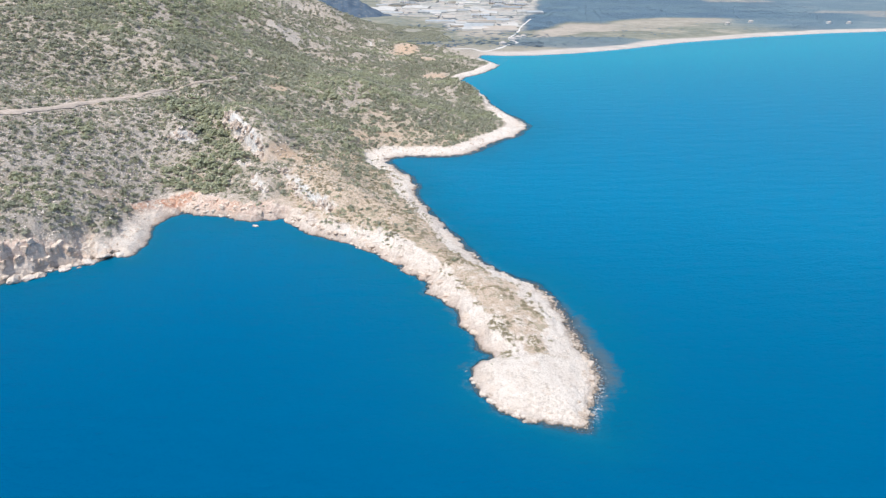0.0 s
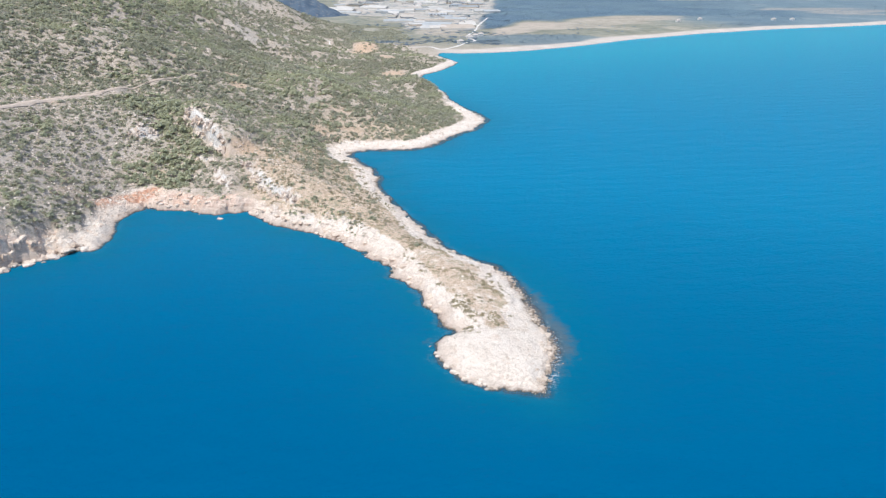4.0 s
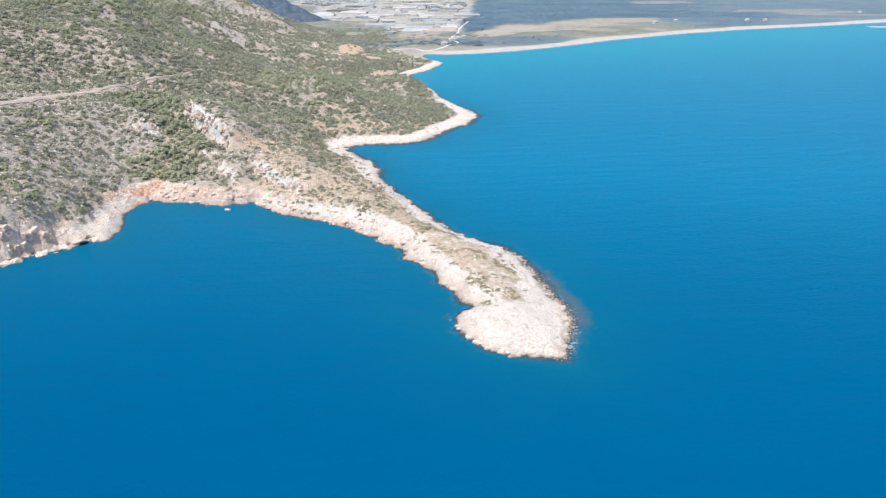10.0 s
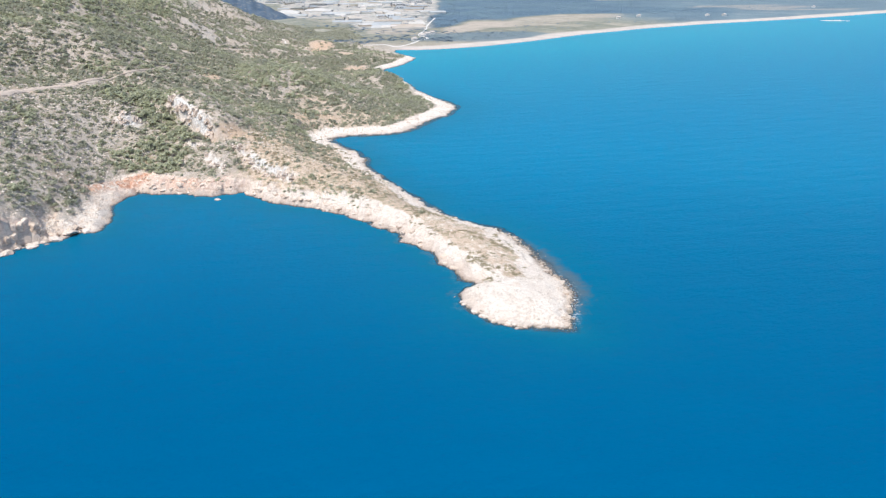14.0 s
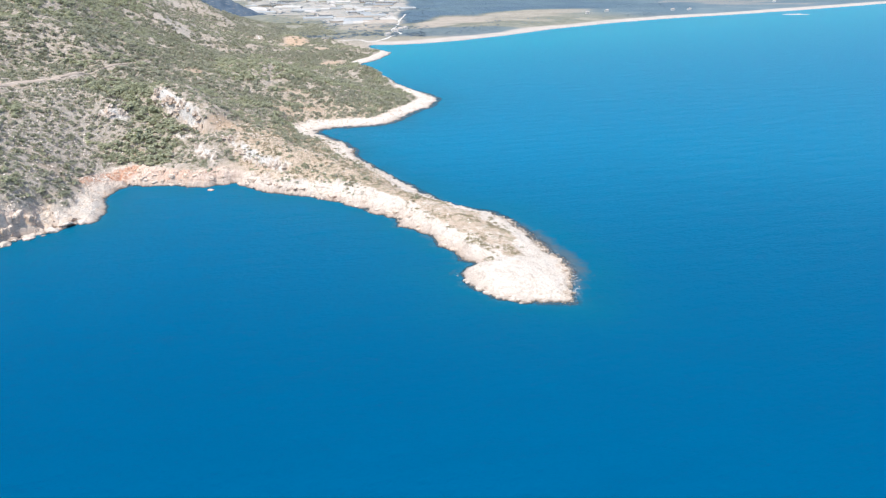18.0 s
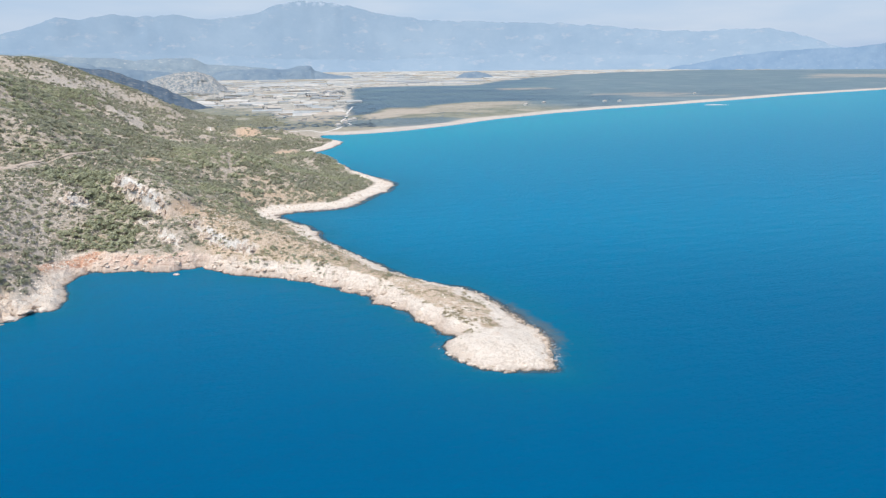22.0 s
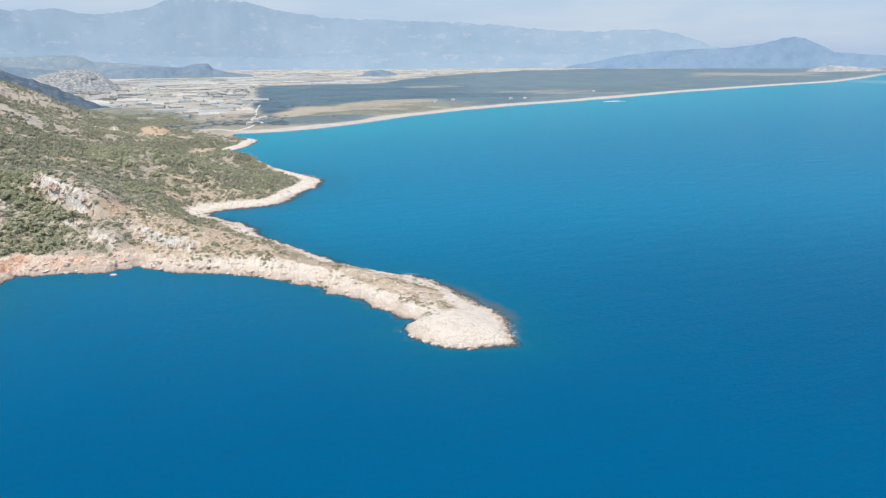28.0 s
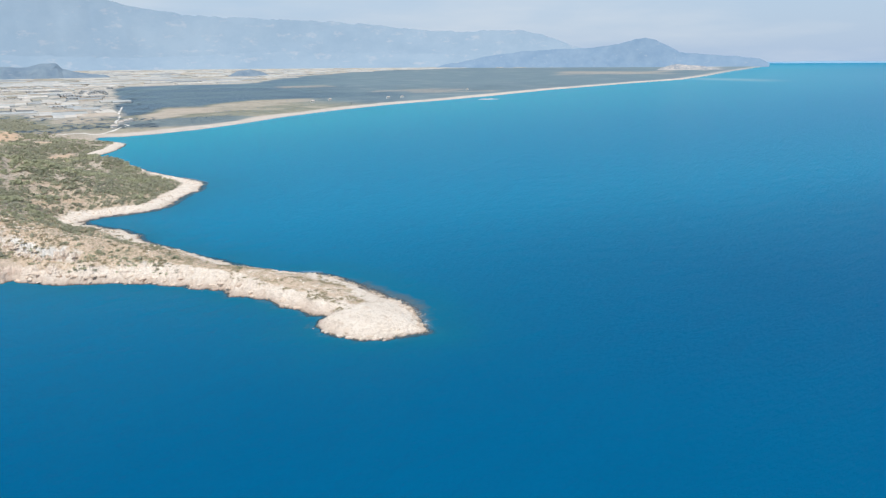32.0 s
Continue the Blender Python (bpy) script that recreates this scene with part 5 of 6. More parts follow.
for x0, x1, y0, y1, count, size in ((-195, -98, 106, 186, 5200, 0.85), (-100, 14, 0, 165, 7000, 0.5), (-62, 48, 165, 560, 9000, 1.0)):
    qx, qy = rng.uniform(x0, x1, count), rng.uniform(y0, y1, count)
    qd = sample(GA["shore"], qx, qy)
    ok = np.nonzero((qd > 0.4) & (qd < 16) & (sample(GA["stony"], qx, qy) > 0.5) & (vnoise(qx / 4, qy / 4) > 0.40))[0]
    rows = [(qx[i], qy[i], float(sample(GZ, qx[i], qy[i])) - 0.05, rng.uniform(0, 6.28), size * (0.3 + 0.7 * rng.uniform() ** 3)) for i in ok]
    tagged(scatter("rubble", STONE, rows, M_PINK), "broken pale limestone rubble on the bare shore rock", "stones", kind="stuff")

# ---------------------------------------------------------------- scrub of the slopes
SHRUBS = [clump(31 + i, 34, 1.0, 0.72, 0.34) for i in range(4)]
FAR_SHRUBS = [clump(51 + i, 22, 1.0, 0.6, 0.42) for i in range(3)]


def growth(x, y):
    """How thickly the slopes are overgrown, and whether it is green pine scrub there."""
    A = {key: sample(arr, x, y) for key, arr in GA.items()}
    z, d, sl = sample(GZ, x, y), A["shore"], A["slope"]
    brow = smooth(-30, 0, x) * smooth(400, 480, y) * smooth(556, 535, y)
    dense = smooth(8 - 6 * brow, 15 - 9 * brow, d) * smooth(0.03, 0.10, sl)
    patch = vnoise(x / 26, y / 26) * 0.6 + vnoise(x / 9 + 40, y / 9) * 0.4
    dense = dense * (0.72 + 0.6 * smooth(0.28, 0.58, patch) + 0.36 * smooth(215, 300, y) - 0.55 * smooth(290, 340, y) * smooth(0.62, 0.42, patch))
    west = smooth(-150, -175, x) * smooth(330, 260, y)
    dense = dense * (1 + 0.2 * west) * (1 - 0.80 * A["straw"] * smooth(225, 175, y)) * (1 - 0.35 * A["straw"])
    dense = dense * (1 - smooth(0.25, 0.5, A["stony"])) * (1 - 0.9 * smooth(0.1, 0.5, A["bare"])) * (1 - smooth(0.3, 0.8, A["plain"]))
    dense = dense * (1 - 0.9 * A["scree"] * (0.25 + 0.75 * smooth(300, 500, y)))
    gully, pines = np.zeros_like(x), np.zeros_like(x)
    for k, (px, py, rx, ry) in enumerate(PINE_SCRUB):
        near = smooth(1.2, 0.6, np.hypot((x - px) / rx, (y - py) / ry) + 0.5 * fbm(x / 8 + px, y / 8, 2))
        pines = np.maximum(pines, near)
        if k < 4:
            gully = np.maximum(gully, near)
    gully = gully * (1 - smooth(0.25, 0.5, A["stony"])) * (1 - smooth(0.2, 0.5, A["bare"]))
    dense = np.maximum(dense * (1 - 0.2 * smooth(270, 330, y)), (0.9 - 0.25 * smooth(270, 330, y)) * pines * (1 - smooth(0.25, 0.5, A["stony"])))
    green = vnoise(x / 34 + 9, y / 34 + 4) * 0.55 + vnoise(x / 12, y / 12 + 70) * 0.2 + 0.45 * pines + 0.10 * smooth(300, 430, y)
    return z, dense, green, gully


def jittered(x0, x1, y0, y1, step):
    gx, gy = np.meshgrid(np.arange(x0, x1, step), np.arange(y0, y1, step))
    gx, gy = gx.ravel(), gy.ravel()
    return gx + rng.uniform(-0.5, 0.5, gx.size) * step, gy + rng.uniform(-0.5, 0.5, gx.size) * step


road_line = np.vstack([spline(HILL_ROAD, 3), spline(CLEARING_PATH, 3)])


def off_road(x, y, gap=3.4):
    out = np.full(x.shape, 1e9)
    for px, py in road_line:
        out = np.minimum(out, (x - px) ** 2 + (y - py) ** 2)
    return out > gap * gap


sx, sy = jittered(-345, 62, 96, 640, 2.65)
sz, dense, green, gully = growth(sx, sy)
take = (rng.uniform(0, 1, sx.size) < np.maximum(dense * 0.9, 0.8 * (gully > 0.25) * (dense > 0.05))) & (off_road(sx, sy, 2.6) | (sx > -186) & off_road(sx, sy, 1.7))
sx, sy, sz, green = sx[take], sy[take], sz[take], green[take]
scale = (0.72 + 1.6 * rng.uniform(0, 1, sx.size) ** 1.9) * (1 + 0.2 * (green > 0.60)) * (1 + 0.42 * smooth(240, 340, sy) + 0.2 * (gully[take] > 0.3))
turn = rng.uniform(0, 6.28, sx.size)
order = np.argsort((sx + 105) ** 2 + (sy - 178) ** 2)
single = np.zeros(sx.size, bool)
single[order[:290]] = True
shrub_meshes = {}
for mat in (M_SHRUB, M_OLIVE, M_PINE):
    for k, (tc, tt) in enumerate(SHRUBS):
        shrub_meshes[mat.name, k] = mesh_from("shrub", tc, tt, mat, False)


def kind_of(g, u):
    return M_PINE if g > 0.60 else (M_OLIVE if u < 0.45 else M_SHRUB)


pick = rng.uniform(0, 1, sx.size)
LABELS = {M_PINE.name: "bright green rounded evergreen shrub on the dry slope", M_OLIVE.name: "grey-green maquis shrub on stony soil", M_SHRUB.name: "dark green maquis shrub on the dry slope"}
for i in np.nonzero(single)[0]:
    mat = kind_of(green[i], pick[i])
    ob = new("shrub", shrub_meshes[mat.name, int(pick[i] * 97) % 4])
    ob.location, ob.rotation_euler = (sx[i], sy[i], sz[i] - 0.12), (0, 0, turn[i])
    ob.scale = (scale[i],) * 3
    tagged(ob, LABELS[mat.name], "shrub", "shrubs on the slope")
rest = np.nonzero(~single)[0]
groups = {}
for i in rest:
    groups.setdefault((kind_of(green[i], pick[i]).name, int(pick[i] * 97) % 4), []).append((sx[i], sy[i], sz[i] - 0.12, turn[i], scale[i]))
for (mname, k), rows in groups.items():
    ob = scatter("scrub", SHRUBS[k], rows, bpy.data.materials[mname])
    tagged(ob, "dense evergreen maquis scrub covering the hillside", "scrub", kind="stuff")
fx, fy = jittered(-460, 90, 640, 1180, 3.7)
fz, dense, green, gully = growth(fx, fy)
take = (rng.uniform(0, 1, fx.size) < dense * 0.95) & off_road(fx, fy, 4.5)
rows = {}
for i in np.nonzero(take)[0]:
    u = rng.uniform()
    rows.setdefault((M_WOOD.name if fy[i] > 1010 else kind_of(green[i], u).name, i % 3), []).append((fx[i], fy[i], fz[i] - 0.2, u * 90, rng.uniform(1.4, 2.9)))
for (mname, k), r in rows.items():
    tagged(scatter("far_scrub", FAR_SHRUBS[k], r, bpy.data.materials[mname]), "evergreen scrub on the distant slopes", "scrub", kind="stuff")

# ---------------------------------------------------------------- low cushions on the spit
CUSHIONS = [clump(71 + i, 26, 1.0, 0.30, 0.28, True, lobe=0.36) for i in range(3)]
cushion_mesh = [mesh_from("scrub_cushion", tc, tt, M_LOW, False) for tc, tt in CUSHIONS]
cx, cy = jittered(-118, 8, 18, 262, 1.5)
cA = {key: sample(arr, cx, cy) for key, arr in GA.items()}
cz, cd = sample(GZ, cx, cy), cA["shore"]
tip = (np.exp(-((cx + 15) / 8) ** 2 - ((cy - 33 - 0.25 * (cx + 15)) / 3.2) ** 2) + np.exp(-((cx + 2.5 + 0.1 * (cy - 55)) / 2.2) ** 2 - ((cy - 56) / 15) ** 4) + 0.8 * np.exp(-((cx + 15 + 0.3 * (cy - 48)) / 2.4) ** 2 - ((cy - 52) / 17) ** 4)
       + 0.5 * np.exp(-((cx + 8) / 6) ** 2 - ((cy - 42) / 7) ** 2)) * smooth(0.42, 0.58, vnoise(cx / 2.6, cy / 2.6))
tuft = 0.55 * smooth(5, 8, cd) * smooth(0.5, 0.9, cA["straw"]) * smooth(30, 46, cy) * smooth(0.42, 0.62, vnoise(cx / 5, cy / 5)) + tip
keep = np.nonzero((rng.uniform(0, 1, cx.size) < tuft) & (cd > 3))[0]
near_tip = keep[np.argsort((cx[keep] + 5) ** 2 + (cy[keep] - 40) ** 2)]
for i in near_tip[:230]:
    ob = new("scrub_cushion", cushion_mesh[i % 3])
    ob.location, ob.rotation_euler, s = (cx[i], cy[i], cz[i] - 0.05), (0, 0, rng.uniform(0, 6.28)), rng.uniform(0.5, 1.5)
    ob.scale = (s, s * rng.uniform(0.6, 1.3), s * 0.7)
    tagged(ob, "low olive-green cushion of scrub on pale rock", "shrub", "cushions on the spit")
rows = [(cx[i], cy[i], cz[i] - 0.05, rng.uniform(0, 6.28), rng.uniform(0.5, 1.4)) for i in near_tip[230:]]
if rows:
    tagged(scatter("cushion_scrub", CUSHIONS[0], rows, M_LOW), "low olive cushions in dry grass", "scrub", kind="stuff")


# scrub clinging to the ledges above the cove
lx, ly = jittered(-122, -46, 100, 190, 2.0)
ld = sample(GA["shore"], lx, ly)
clings = np.nonzero((ld > 5) & (ld < 17) & (vnoise(lx / 7, ly / 7) > 0.5) & (rng.uniform(0, 1, lx.size) < 0.75))[0]
for k, mat in enumerate((M_OLIVE, M_PINE)):
    rows = [(lx[i], ly[i], float(sample(GZ, lx[i], ly[i])) - 0.1, rng.uniform(0, 6.28), rng.uniform(0.5, 1.25)) for i in clings[k::2]]
    tagged(scatter("ledge_scrub", SHRUBS[k], rows, mat), "olive scrub clinging to the pale ledges above the cove", "scrub", kind="stuff")

# ---------------------------------------------------------------- dwarf scrub and grass between the shrubs
TUFTS = [clump(171 + i, 9, 1.0, 0.42, 0.5, False) for i in range(3)]
gx_, gy_ = jittered(-330, 58, 100, 470, 1.75)
gA = {key: sample(arr, gx_, gy_) for key, arr in GA.items()}
gd = gA["shore"]
odds = smooth(8, 18, gd) * (1 - smooth(0.3, 0.6, gA["stony"])) * (0.3 + 0.6 * vnoise(gx_ / 14, gy_ / 14)) * (1 - 0.65 * smooth(270, 330, gy_))
ok = np.nonzero((rng.uniform(0, 1, gx_.size) < odds) & off_road(gx_, gy_, 2.6))[0]
for k, mat in enumerate((M_LOW, M_OLIVE, M_SHRUB)):
    rows = [(gx_[i], gy_[i], float(sample(GZ, gx_[i], gy_[i])) - 0.05, rng.uniform(0, 6.28), rng.uniform(0.35, 0.85)) for i in ok[k::3]]
    tagged(scatter("dwarf_scrub", TUFTS[k], rows, mat), "dry tufts and dwarf scrub on stony soil", "scrub", kind="stuff")

# ---------------------------------------------------------------- pines of the gully
def pine_parts(seed):
    r = np.random.RandomState(seed)
    bm = bmesh.new()
    rings = []
    h = 3.6
    for k in range(6):
        t = k / 5
        ring = [bm.verts.new((math.cos(a) * (0.19 - 0.12 * t) + 0.25 * t * t * math.sin(seed), math.sin(a) * (0.19 - 0.12 * t) + 0.2 * t * math.cos(seed), h * t)) for a in [i * math.pi / 3 for i in range(6)]]
        rings.append(ring)
    for a, b in zip(rings, rings[1:]):
        for i in range(6):
            bm.faces.new((a[i], a[(i + 1) % 6], b[(i + 1) % 6], b[i]))
    trunk = bpy.data.meshes.new("trunk")
    bm.to_mesh(trunk)
    bm.free()
    trunk.materials.append(M_BARK)
    limbs = []
    for k in range(3):
        a, z0 = 2.1 * k + seed, 1.5 + 0.55 * k
        bm = bmesh.new()
        top = None
        for t in (0, 0.5, 1):
            c = Vector((math.cos(a) * 1.2 * t, math.sin(a) * 1.2 * t, z0 + 0.7 * t * t + 0.3 * t))
            ring = [bm.verts.new(c + Vector((-math.sin(a) * math.cos(q), math.cos(a) * math.cos(q), math.sin(q))) * (0.08 - 0.055 * t)) for q in (0, 2.1, 4.2)]
            if top:
                for i in range(3):
                    bm.faces.new((top[i], top[(i + 1) % 3], ring[(i + 1) % 3], ring[i]))
            top = ring
        me = bpy.data.meshes.new("limb")
        bm.to_mesh(me)
        bm.free()
        me.materials.append(M_BARK)
        limbs.append(me)
    cos, tris = [], []
    base = 0
    for k in range(6):
        a = 1.05 * k + seed
        rad = 0.0 if k == 5 else r.uniform(0.7, 1.25)
        tc, tt = clump(seed * 13 + k, 38, r.uniform(0.9, 1.3), r.uniform(0.8, 1.15), 0.58, True, 2.0)
        tc = tc + np.array([math.cos(a) * rad, math.sin(a) * rad, 3.1 if k == 5 else r.uniform(1.3, 2.6)])
        cos.append(tc)
        tris.append(tt + base)
        base += len(tc)
    return trunk, limbs, mesh_from("crown", np.vstack(cos), np.vstack(tris), M_CROWN, False)


PINES = []
for s in range(4):
    trunk, limbs, crown = pine_parts(s + 3)
    ob = new("pine_tree")
    part("trunk", trunk, ob)
    for me in limbs:
        part("limb", me, ob)
    part("crown", crown, ob, "dense bright green needle crown")
    PINES.append(tagged(ob, "young green pine growing in the gully above the cove", "tree", "pines in the gully"))
tx, ty = jittered(-196, -108, 176, 316, 2.6)
tz, dense, green, gully = growth(tx, ty)
tstone = sample(GA["stony"], tx, ty)
good = np.nonzero((gully > 0.33) & (rng.uniform(0, 1, tx.size) < 0.8) & (tstone < 0.42) & off_road(tx, ty))[0]
for n, i in enumerate(rng.permutation(good)[:150]):
    m = Matrix.LocRotScale((tx[i], ty[i], tz[i] - 0.15), Euler((0, 0, rng.uniform(0, 6.28))), None)
    s = rng.uniform(0.5, 0.98)
    if n < 4:
        PINES[n].matrix_basis = m
        PINES[n].scale = (s, s, s)
    else:
        src = PINES[n % 4]
        ob = copy_thing(src, m)
        ob.scale = (s, s, s * rng.uniform(0.85, 1.1))

# ---------------------------------------------------------------- the plain: greenhouses, houses, woods
def polar(bearing, r):
    a = radians(bearing)
    return EYE0[0] + math.sin(a) * r, EYE0[1] + math.cos(a) * r


def drawn_mesh(name, co, faces, mat):
    c = np.array(co, float)
    return mesh_from(name, np.stack(draw_in(c[:, 0], c[:, 1], c[:, 2]), 1), np.array(faces), mat, False)


def greenhouse_shapes(x, y, length, bays, bay, turn):
    """Walls and ridged film roof of a greenhouse; corner points in the plan."""
    ct, st = math.cos(turn), math.sin(turn)

    def at(u, v, z):
        return (x + u * ct - v * st, y + u * st + v * ct, z0 + z)
    z0 = float(height_at(x, y))
    w = bays * bay
    walls = [at(u, v, z) for z in (-1.0, 3.0) for u, v in ((-length / 2, -w / 2), (length / 2, -w / 2), (length / 2, w / 2), (-length / 2, w / 2))]
    wf = [(i, (i + 1) % 4, 4 + (i + 1) % 4, 4 + i) for i in range(4)]
    roof, rf = [], []
    for k in range(2 * bays + 1):
        v0, top = -w / 2 + k * bay / 2, 5.2 if k % 2 else 3.0
        roof += [at(-length / 2, v0, top), at(length / 2, v0, top)]
    rf = [(2 * k, 2 * k + 1, 2 * k + 3, 2 * k + 2) for k in range(2 * bays)]
    return (walls, wf), (roof, rf)


# rows of plots, one behind the other, with gaps and hedges between
lots = []
r = 1235.0
while r < 3300:
    b = -0.5 + rng.uniform(0, 1)
    edge = 15.4 + rng.uniform(-1.2, 0.8) - 2.2 * smooth(1700, 1300, r)
    while b < edge:
        length = rng.uniform(14, 34) if rng.uniform() < 0.6 else rng.uniform(34, 78)
        if rng.uniform() < 0.46 + 0.3 * math.sin(r / 90 + b * 1.7) and sample(GA["farm"], *polar(b, r)) > 0.5:
            lots.append((*polar(b, r + rng.uniform(-14, 14)), length, rng.randint(1, 7)))
        b += math.degrees((length + rng.uniform(2, 15)) / r)
    r += rng.uniform(30, 52) * (r / 1300) ** 0.7
solid = 0
far_w, far_r = ([], []), ([], [])
for x, y, length, bays in lots:
    if height_at(x, y) > 9:
        continue
    (wc_, wf), (rc_, rf) = greenhouse_shapes(x, y, length, bays, 7.0, radians(-7 + 9 * math.sin(x / 170) * math.cos(y / 210) + rng.uniform(-9, 9) + (80 if float(vnoise(np.array(x / 120), np.array(y / 160))) > 0.56 else 0)))
    if solid < 230:
        solid += 1
        ob = new("greenhouse")
        part("wall", drawn_mesh("wall", wc_, wf, M_FILM), ob)
        part("roof", drawn_mesh("roof", rc_, rf, M_FILM), ob, "ridged white plastic film roof")
        tagged(ob, "long low white plastic greenhouse on the farmed plain", "greenhouse", "greenhouses on the plain")
    else:
        for (co, fs), (c2, f2) in (((far_w[0], far_w[1]), (wc_, wf)), ((far_r[0], far_r[1]), (rc_, rf))):
            base = len(co)
            co.extend(c2)
            fs.extend([tuple(i + base for i in f) for f in f2])
for _ in range(900):
    b_, r_ = rng.uniform(-2, 46), rng.uniform(3000, 8500)
    if height_at(*polar(b_, r_)) > 12 or sample(GA["farm"], *polar(b_, r_)) < 0.5:
        continue
    (wc_, wf), (rc_, rf) = greenhouse_shapes(*polar(b_, r_), rng.uniform(80, 220), 6, 12, radians(-7 + rng.uniform(-5, 5)))
    for (co, fs), (c2, f2) in (((far_w[0], far_w[1]), (wc_, wf)), ((far_r[0], far_r[1]), (rc_, rf))):
        base = len(co)
        co.extend(c2)
        fs.extend([tuple(i + base for i in f) for f in f2])
tagged(new("far_greenhouse_roofs", drawn_mesh("far_roofs", far_r[0], far_r[1], M_FILM)), "distant white greenhouse roofs across the plain", "greenhouses", kind="stuff")
tagged(new("far_greenhouse_walls", drawn_mesh("far_walls", far_w[0], far_w[1], M_FILM)), "distant greenhouse walls across the plain", "greenhouses", kind="stuff")


def house(x, y, w, d, h, turn):
    z0 = float(height_at(x, y))
    ct, st = math.cos(turn), math.sin(turn)

    def at(u, v, z):
        return (x + u * ct - v * st, y + u * st + v * ct, z0 + z)
    box = [at(u * w / 2, v * d / 2, z) for z in (-0.5, h) for u, v in ((-1, -1), (1, -1), (1, 1), (-1, 1))]
    ob = new("house")
    part("wall", drawn_mesh("wall", box, [(i, (i + 1) % 4, 4 + (i + 1) % 4, 4 + i) for i in range(4)], M_PLASTER), ob)
    e = 0.5
    top = [at(u * (w / 2 + e), v * (d / 2 + e), h) for u, v in ((-1, -1), (1, -1), (1, 1), (-1, 1))] + [at(-w / 4, 0, h + 2.2), at(w / 4, 0, h + 2.2)]
    part("roof", drawn_mesh("roof", top, [(0, 1, 5, 4), (2, 3, 4, 5), (1, 2, 5, 5), (3, 0, 4, 4)], M_TILE), ob, "low hipped clay roof")
    return tagged(ob, "small white farmhouse with a clay roof on the plain", "house", "houses on the plain")


for _ in range(9):
    house(*polar(rng.uniform(2, 11), rng.uniform(1450, 2700)), rng.uniform(9, 16), rng.uniform(8, 12), rng.uniform(3.2, 6.5), rng.uniform(0, 3))
for bearing, r in ((11.3, 1015), (11.9, 1075), (12.3, 1100), (12.7, 1120), (27.5, 1490), (29, 1560), (34, 1620), (35.2, 1640), (41, 2050)):
    house(*polar(bearing, r), 8, 6, 3, 0.3)

WOODS = [clump(91 + i, 16, 1.0, 0.2, 0.6, False, up=3.5) for i in range(3)]
wx, wy = [], []
for _ in range(30000):
    x, y = polar(rng.uniform(9, 58), rng.uniform(1000, 3400) ** 1.0)
    wx.append(x)
    wy.append(y)
wx, wy = np.array(wx), np.array(wy)
near_enough = np.hypot(wx - EYE0[0], wy - EYE0[1]) < 2500
wx, wy = wx[near_enough], wy[near_enough]
wz, wA = sample(GZ, wx, wy), {key: sample(arr, wx, wy) for key, arr in GA.items()}
wd = wA["shore"]
odds = np.clip(wA["wood"] * 0.9 + (0.55 - 0.35 * smooth(1250, 1500, np.hypot(wx - EYE0[0], wy - EYE0[1]))) * (1 - wA["farm"]) * smooth(0.38, 0.58, vnoise(wx / 45, wy / 45)) * (1 - wA["dune"]), 0, 1) * (wd > 55) * (1 - wA["sand"])
ok = np.nonzero(rng.uniform(0, 1, wx.size) < odds)[0]
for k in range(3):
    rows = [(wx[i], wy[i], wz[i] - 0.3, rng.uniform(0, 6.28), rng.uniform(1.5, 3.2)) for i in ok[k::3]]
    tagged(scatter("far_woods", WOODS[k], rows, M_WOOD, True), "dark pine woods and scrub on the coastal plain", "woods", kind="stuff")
rows = []
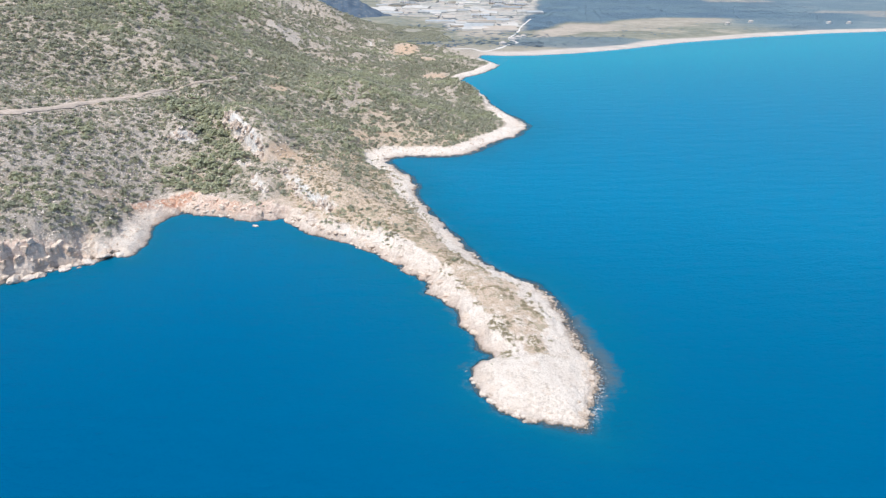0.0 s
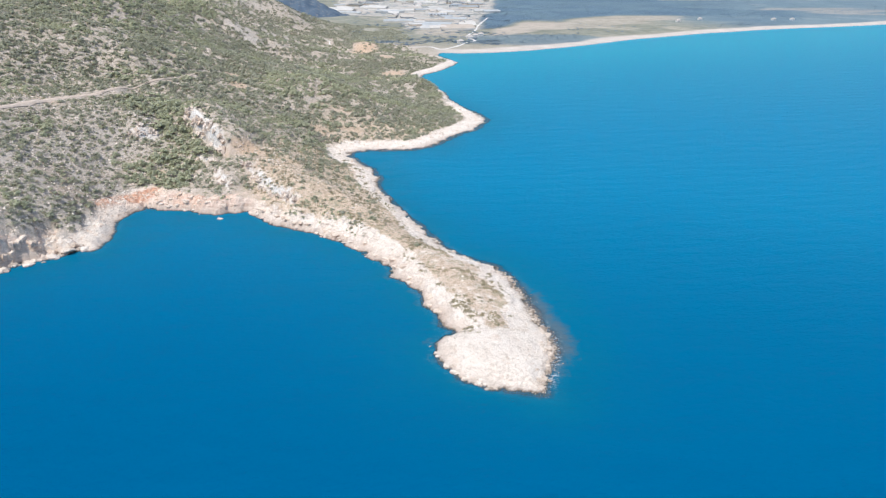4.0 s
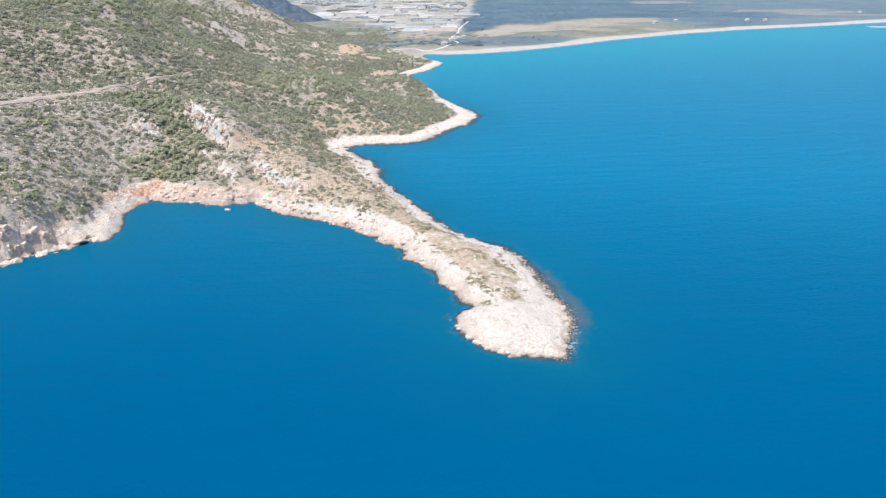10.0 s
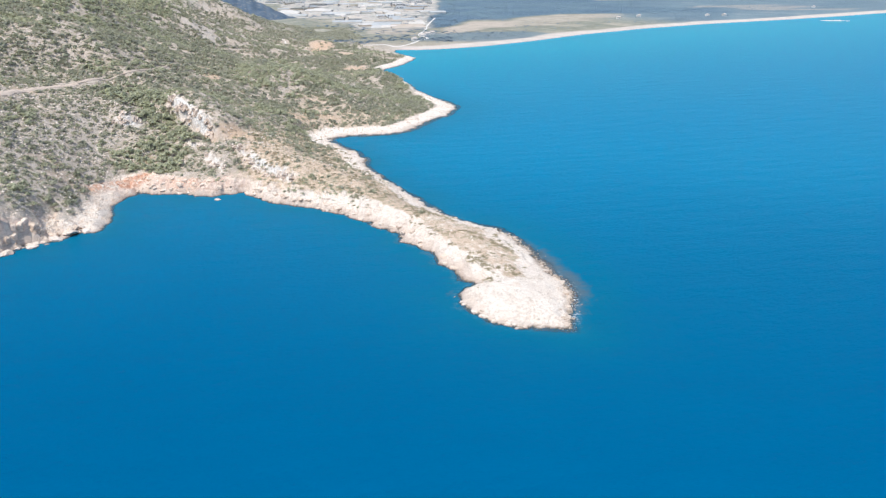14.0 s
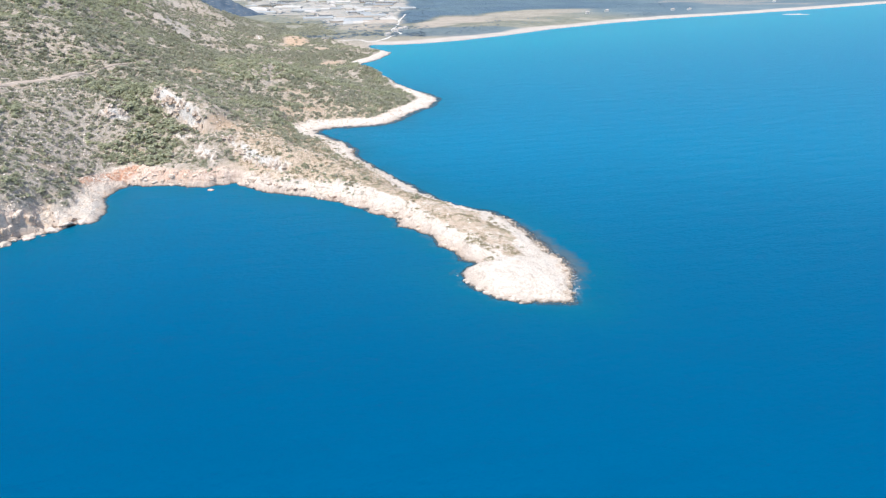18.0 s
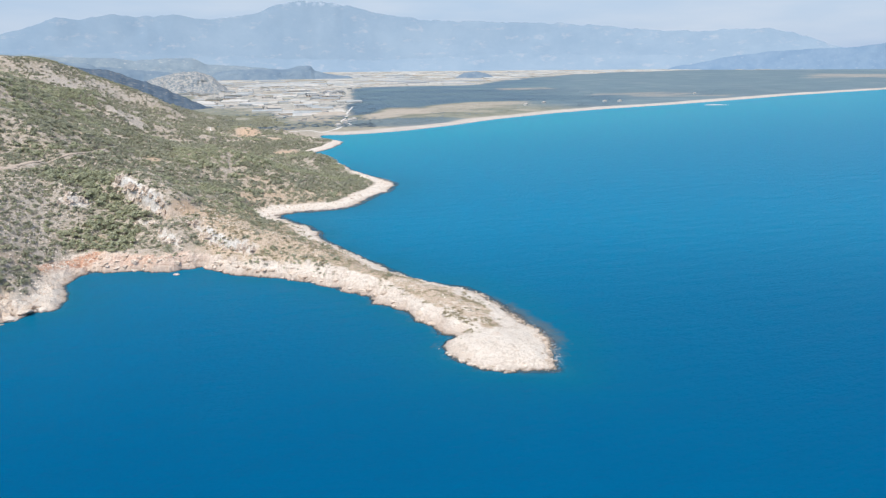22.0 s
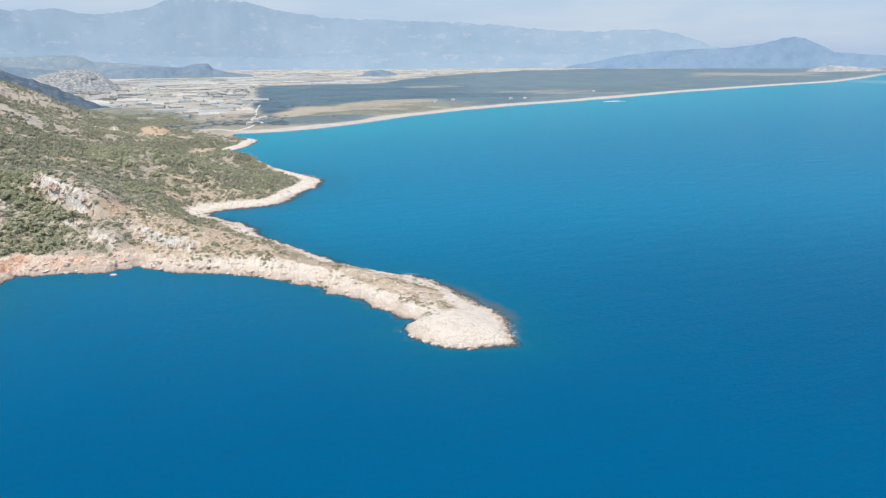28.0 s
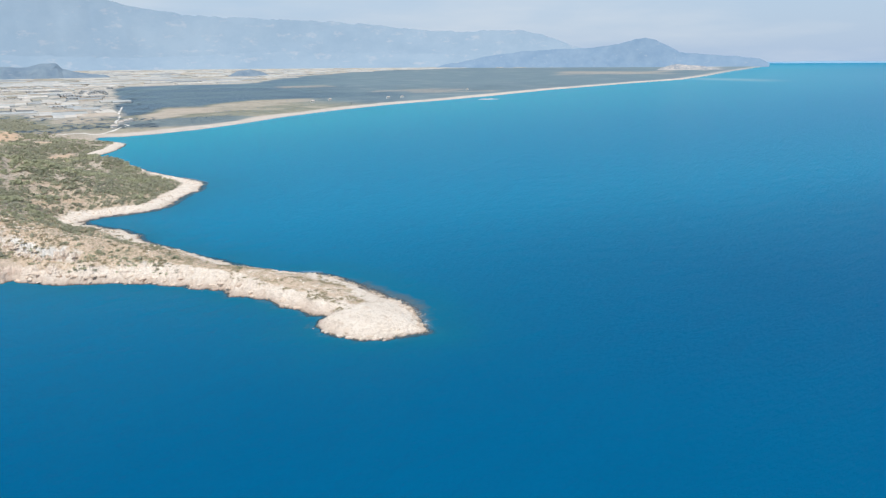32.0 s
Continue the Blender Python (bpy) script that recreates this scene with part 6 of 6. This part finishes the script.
for _ in range(5200):
    x, y = polar(rng.uniform(-1, 14.5), 1010 + 2300 * rng.uniform() ** 1.5)
    if height_at(x, y) > 9 or (fbm(x / 90, y / 60, 2) < 0.12 and rng.uniform() < 0.85):
        continue
    rows.append((x, y, float(height_at(x, y)) - 0.3, rng.uniform(0, 6.28), 1.4 + 3.6 * rng.uniform() ** 2))
tagged(scatter("field_trees", WOODS[1], rows, M_WOOD, True), "dark trees and hedges between the greenhouses", "trees", kind="stuff")

rows = []
for _ in range(150):
    x, y = rng.uniform(12, 84), rng.uniform(812, 880)
    if abs(y - 838 - 0.2 * x + 14 * math.sin(x / 17)) < 15 and fbm(x / 20, y / 20, 2) > -0.15:
        rows.append((x, y, float(height_at(x, y)) - 0.3, rng.uniform(0, 6.28), rng.uniform(1.8, 4.2)))
tagged(scatter("roadside_trees", WOODS[0], rows, M_WOOD), "dark trees beside the white road behind the beach", "trees", kind="stuff")

rows = []
for _ in range(3600):
    x, y = rng.uniform(-150, 40), rng.uniform(880, 1230)
    if height_at(x, y) < 34 and fbm(x / 40, y / 40, 3) > -0.3 and 0.55 * (x + 60) + y < 1150:
        rows.append((x, y, float(height_at(x, y)) - 0.3, rng.uniform(0, 6.28), rng.uniform(1.6, 3.6)))
tagged(scatter("hillfoot_woods", FAR_SHRUBS[2], rows, M_OLIVE), "grey-green scrub woods at the foot of the hill", "woods", kind="stuff")

# sandbar lying off the beach
bm = bmesh.new()
bmesh.ops.create_grid(bm, x_segments=26, y_segments=10, size=1.0)
for v in bm.verts:
    q = math.hypot(v.co.x, v.co.y)
    v.co.z = 1.9 * max(0.0, 1 - q ** 1.6) * (0.8 + 0.5 * noise.noise(v.co * 3)) - 0.5
    v.co.x *= 36
    v.co.y = v.co.y * 9 + 3 * math.sin(v.co.x / 20)
sandbar_mesh = bpy.data.meshes.new("sandbar")
bm.to_mesh(sandbar_mesh)
bm.free()
M_SANDBAR = plain_material("pale_sand", (0.52, 0.46, 0.38), (0.68, 0.62, 0.54), 0.3)
sandbar_mesh.materials.append(M_SANDBAR)
bar = new("sandbar", sandbar_mesh)
bar.location, bar.rotation_euler = (1010, 1035, 0.0), (0, 0, radians(-32))
tagged(bar, "low pale sandbar just off the long beach", "sandbar")
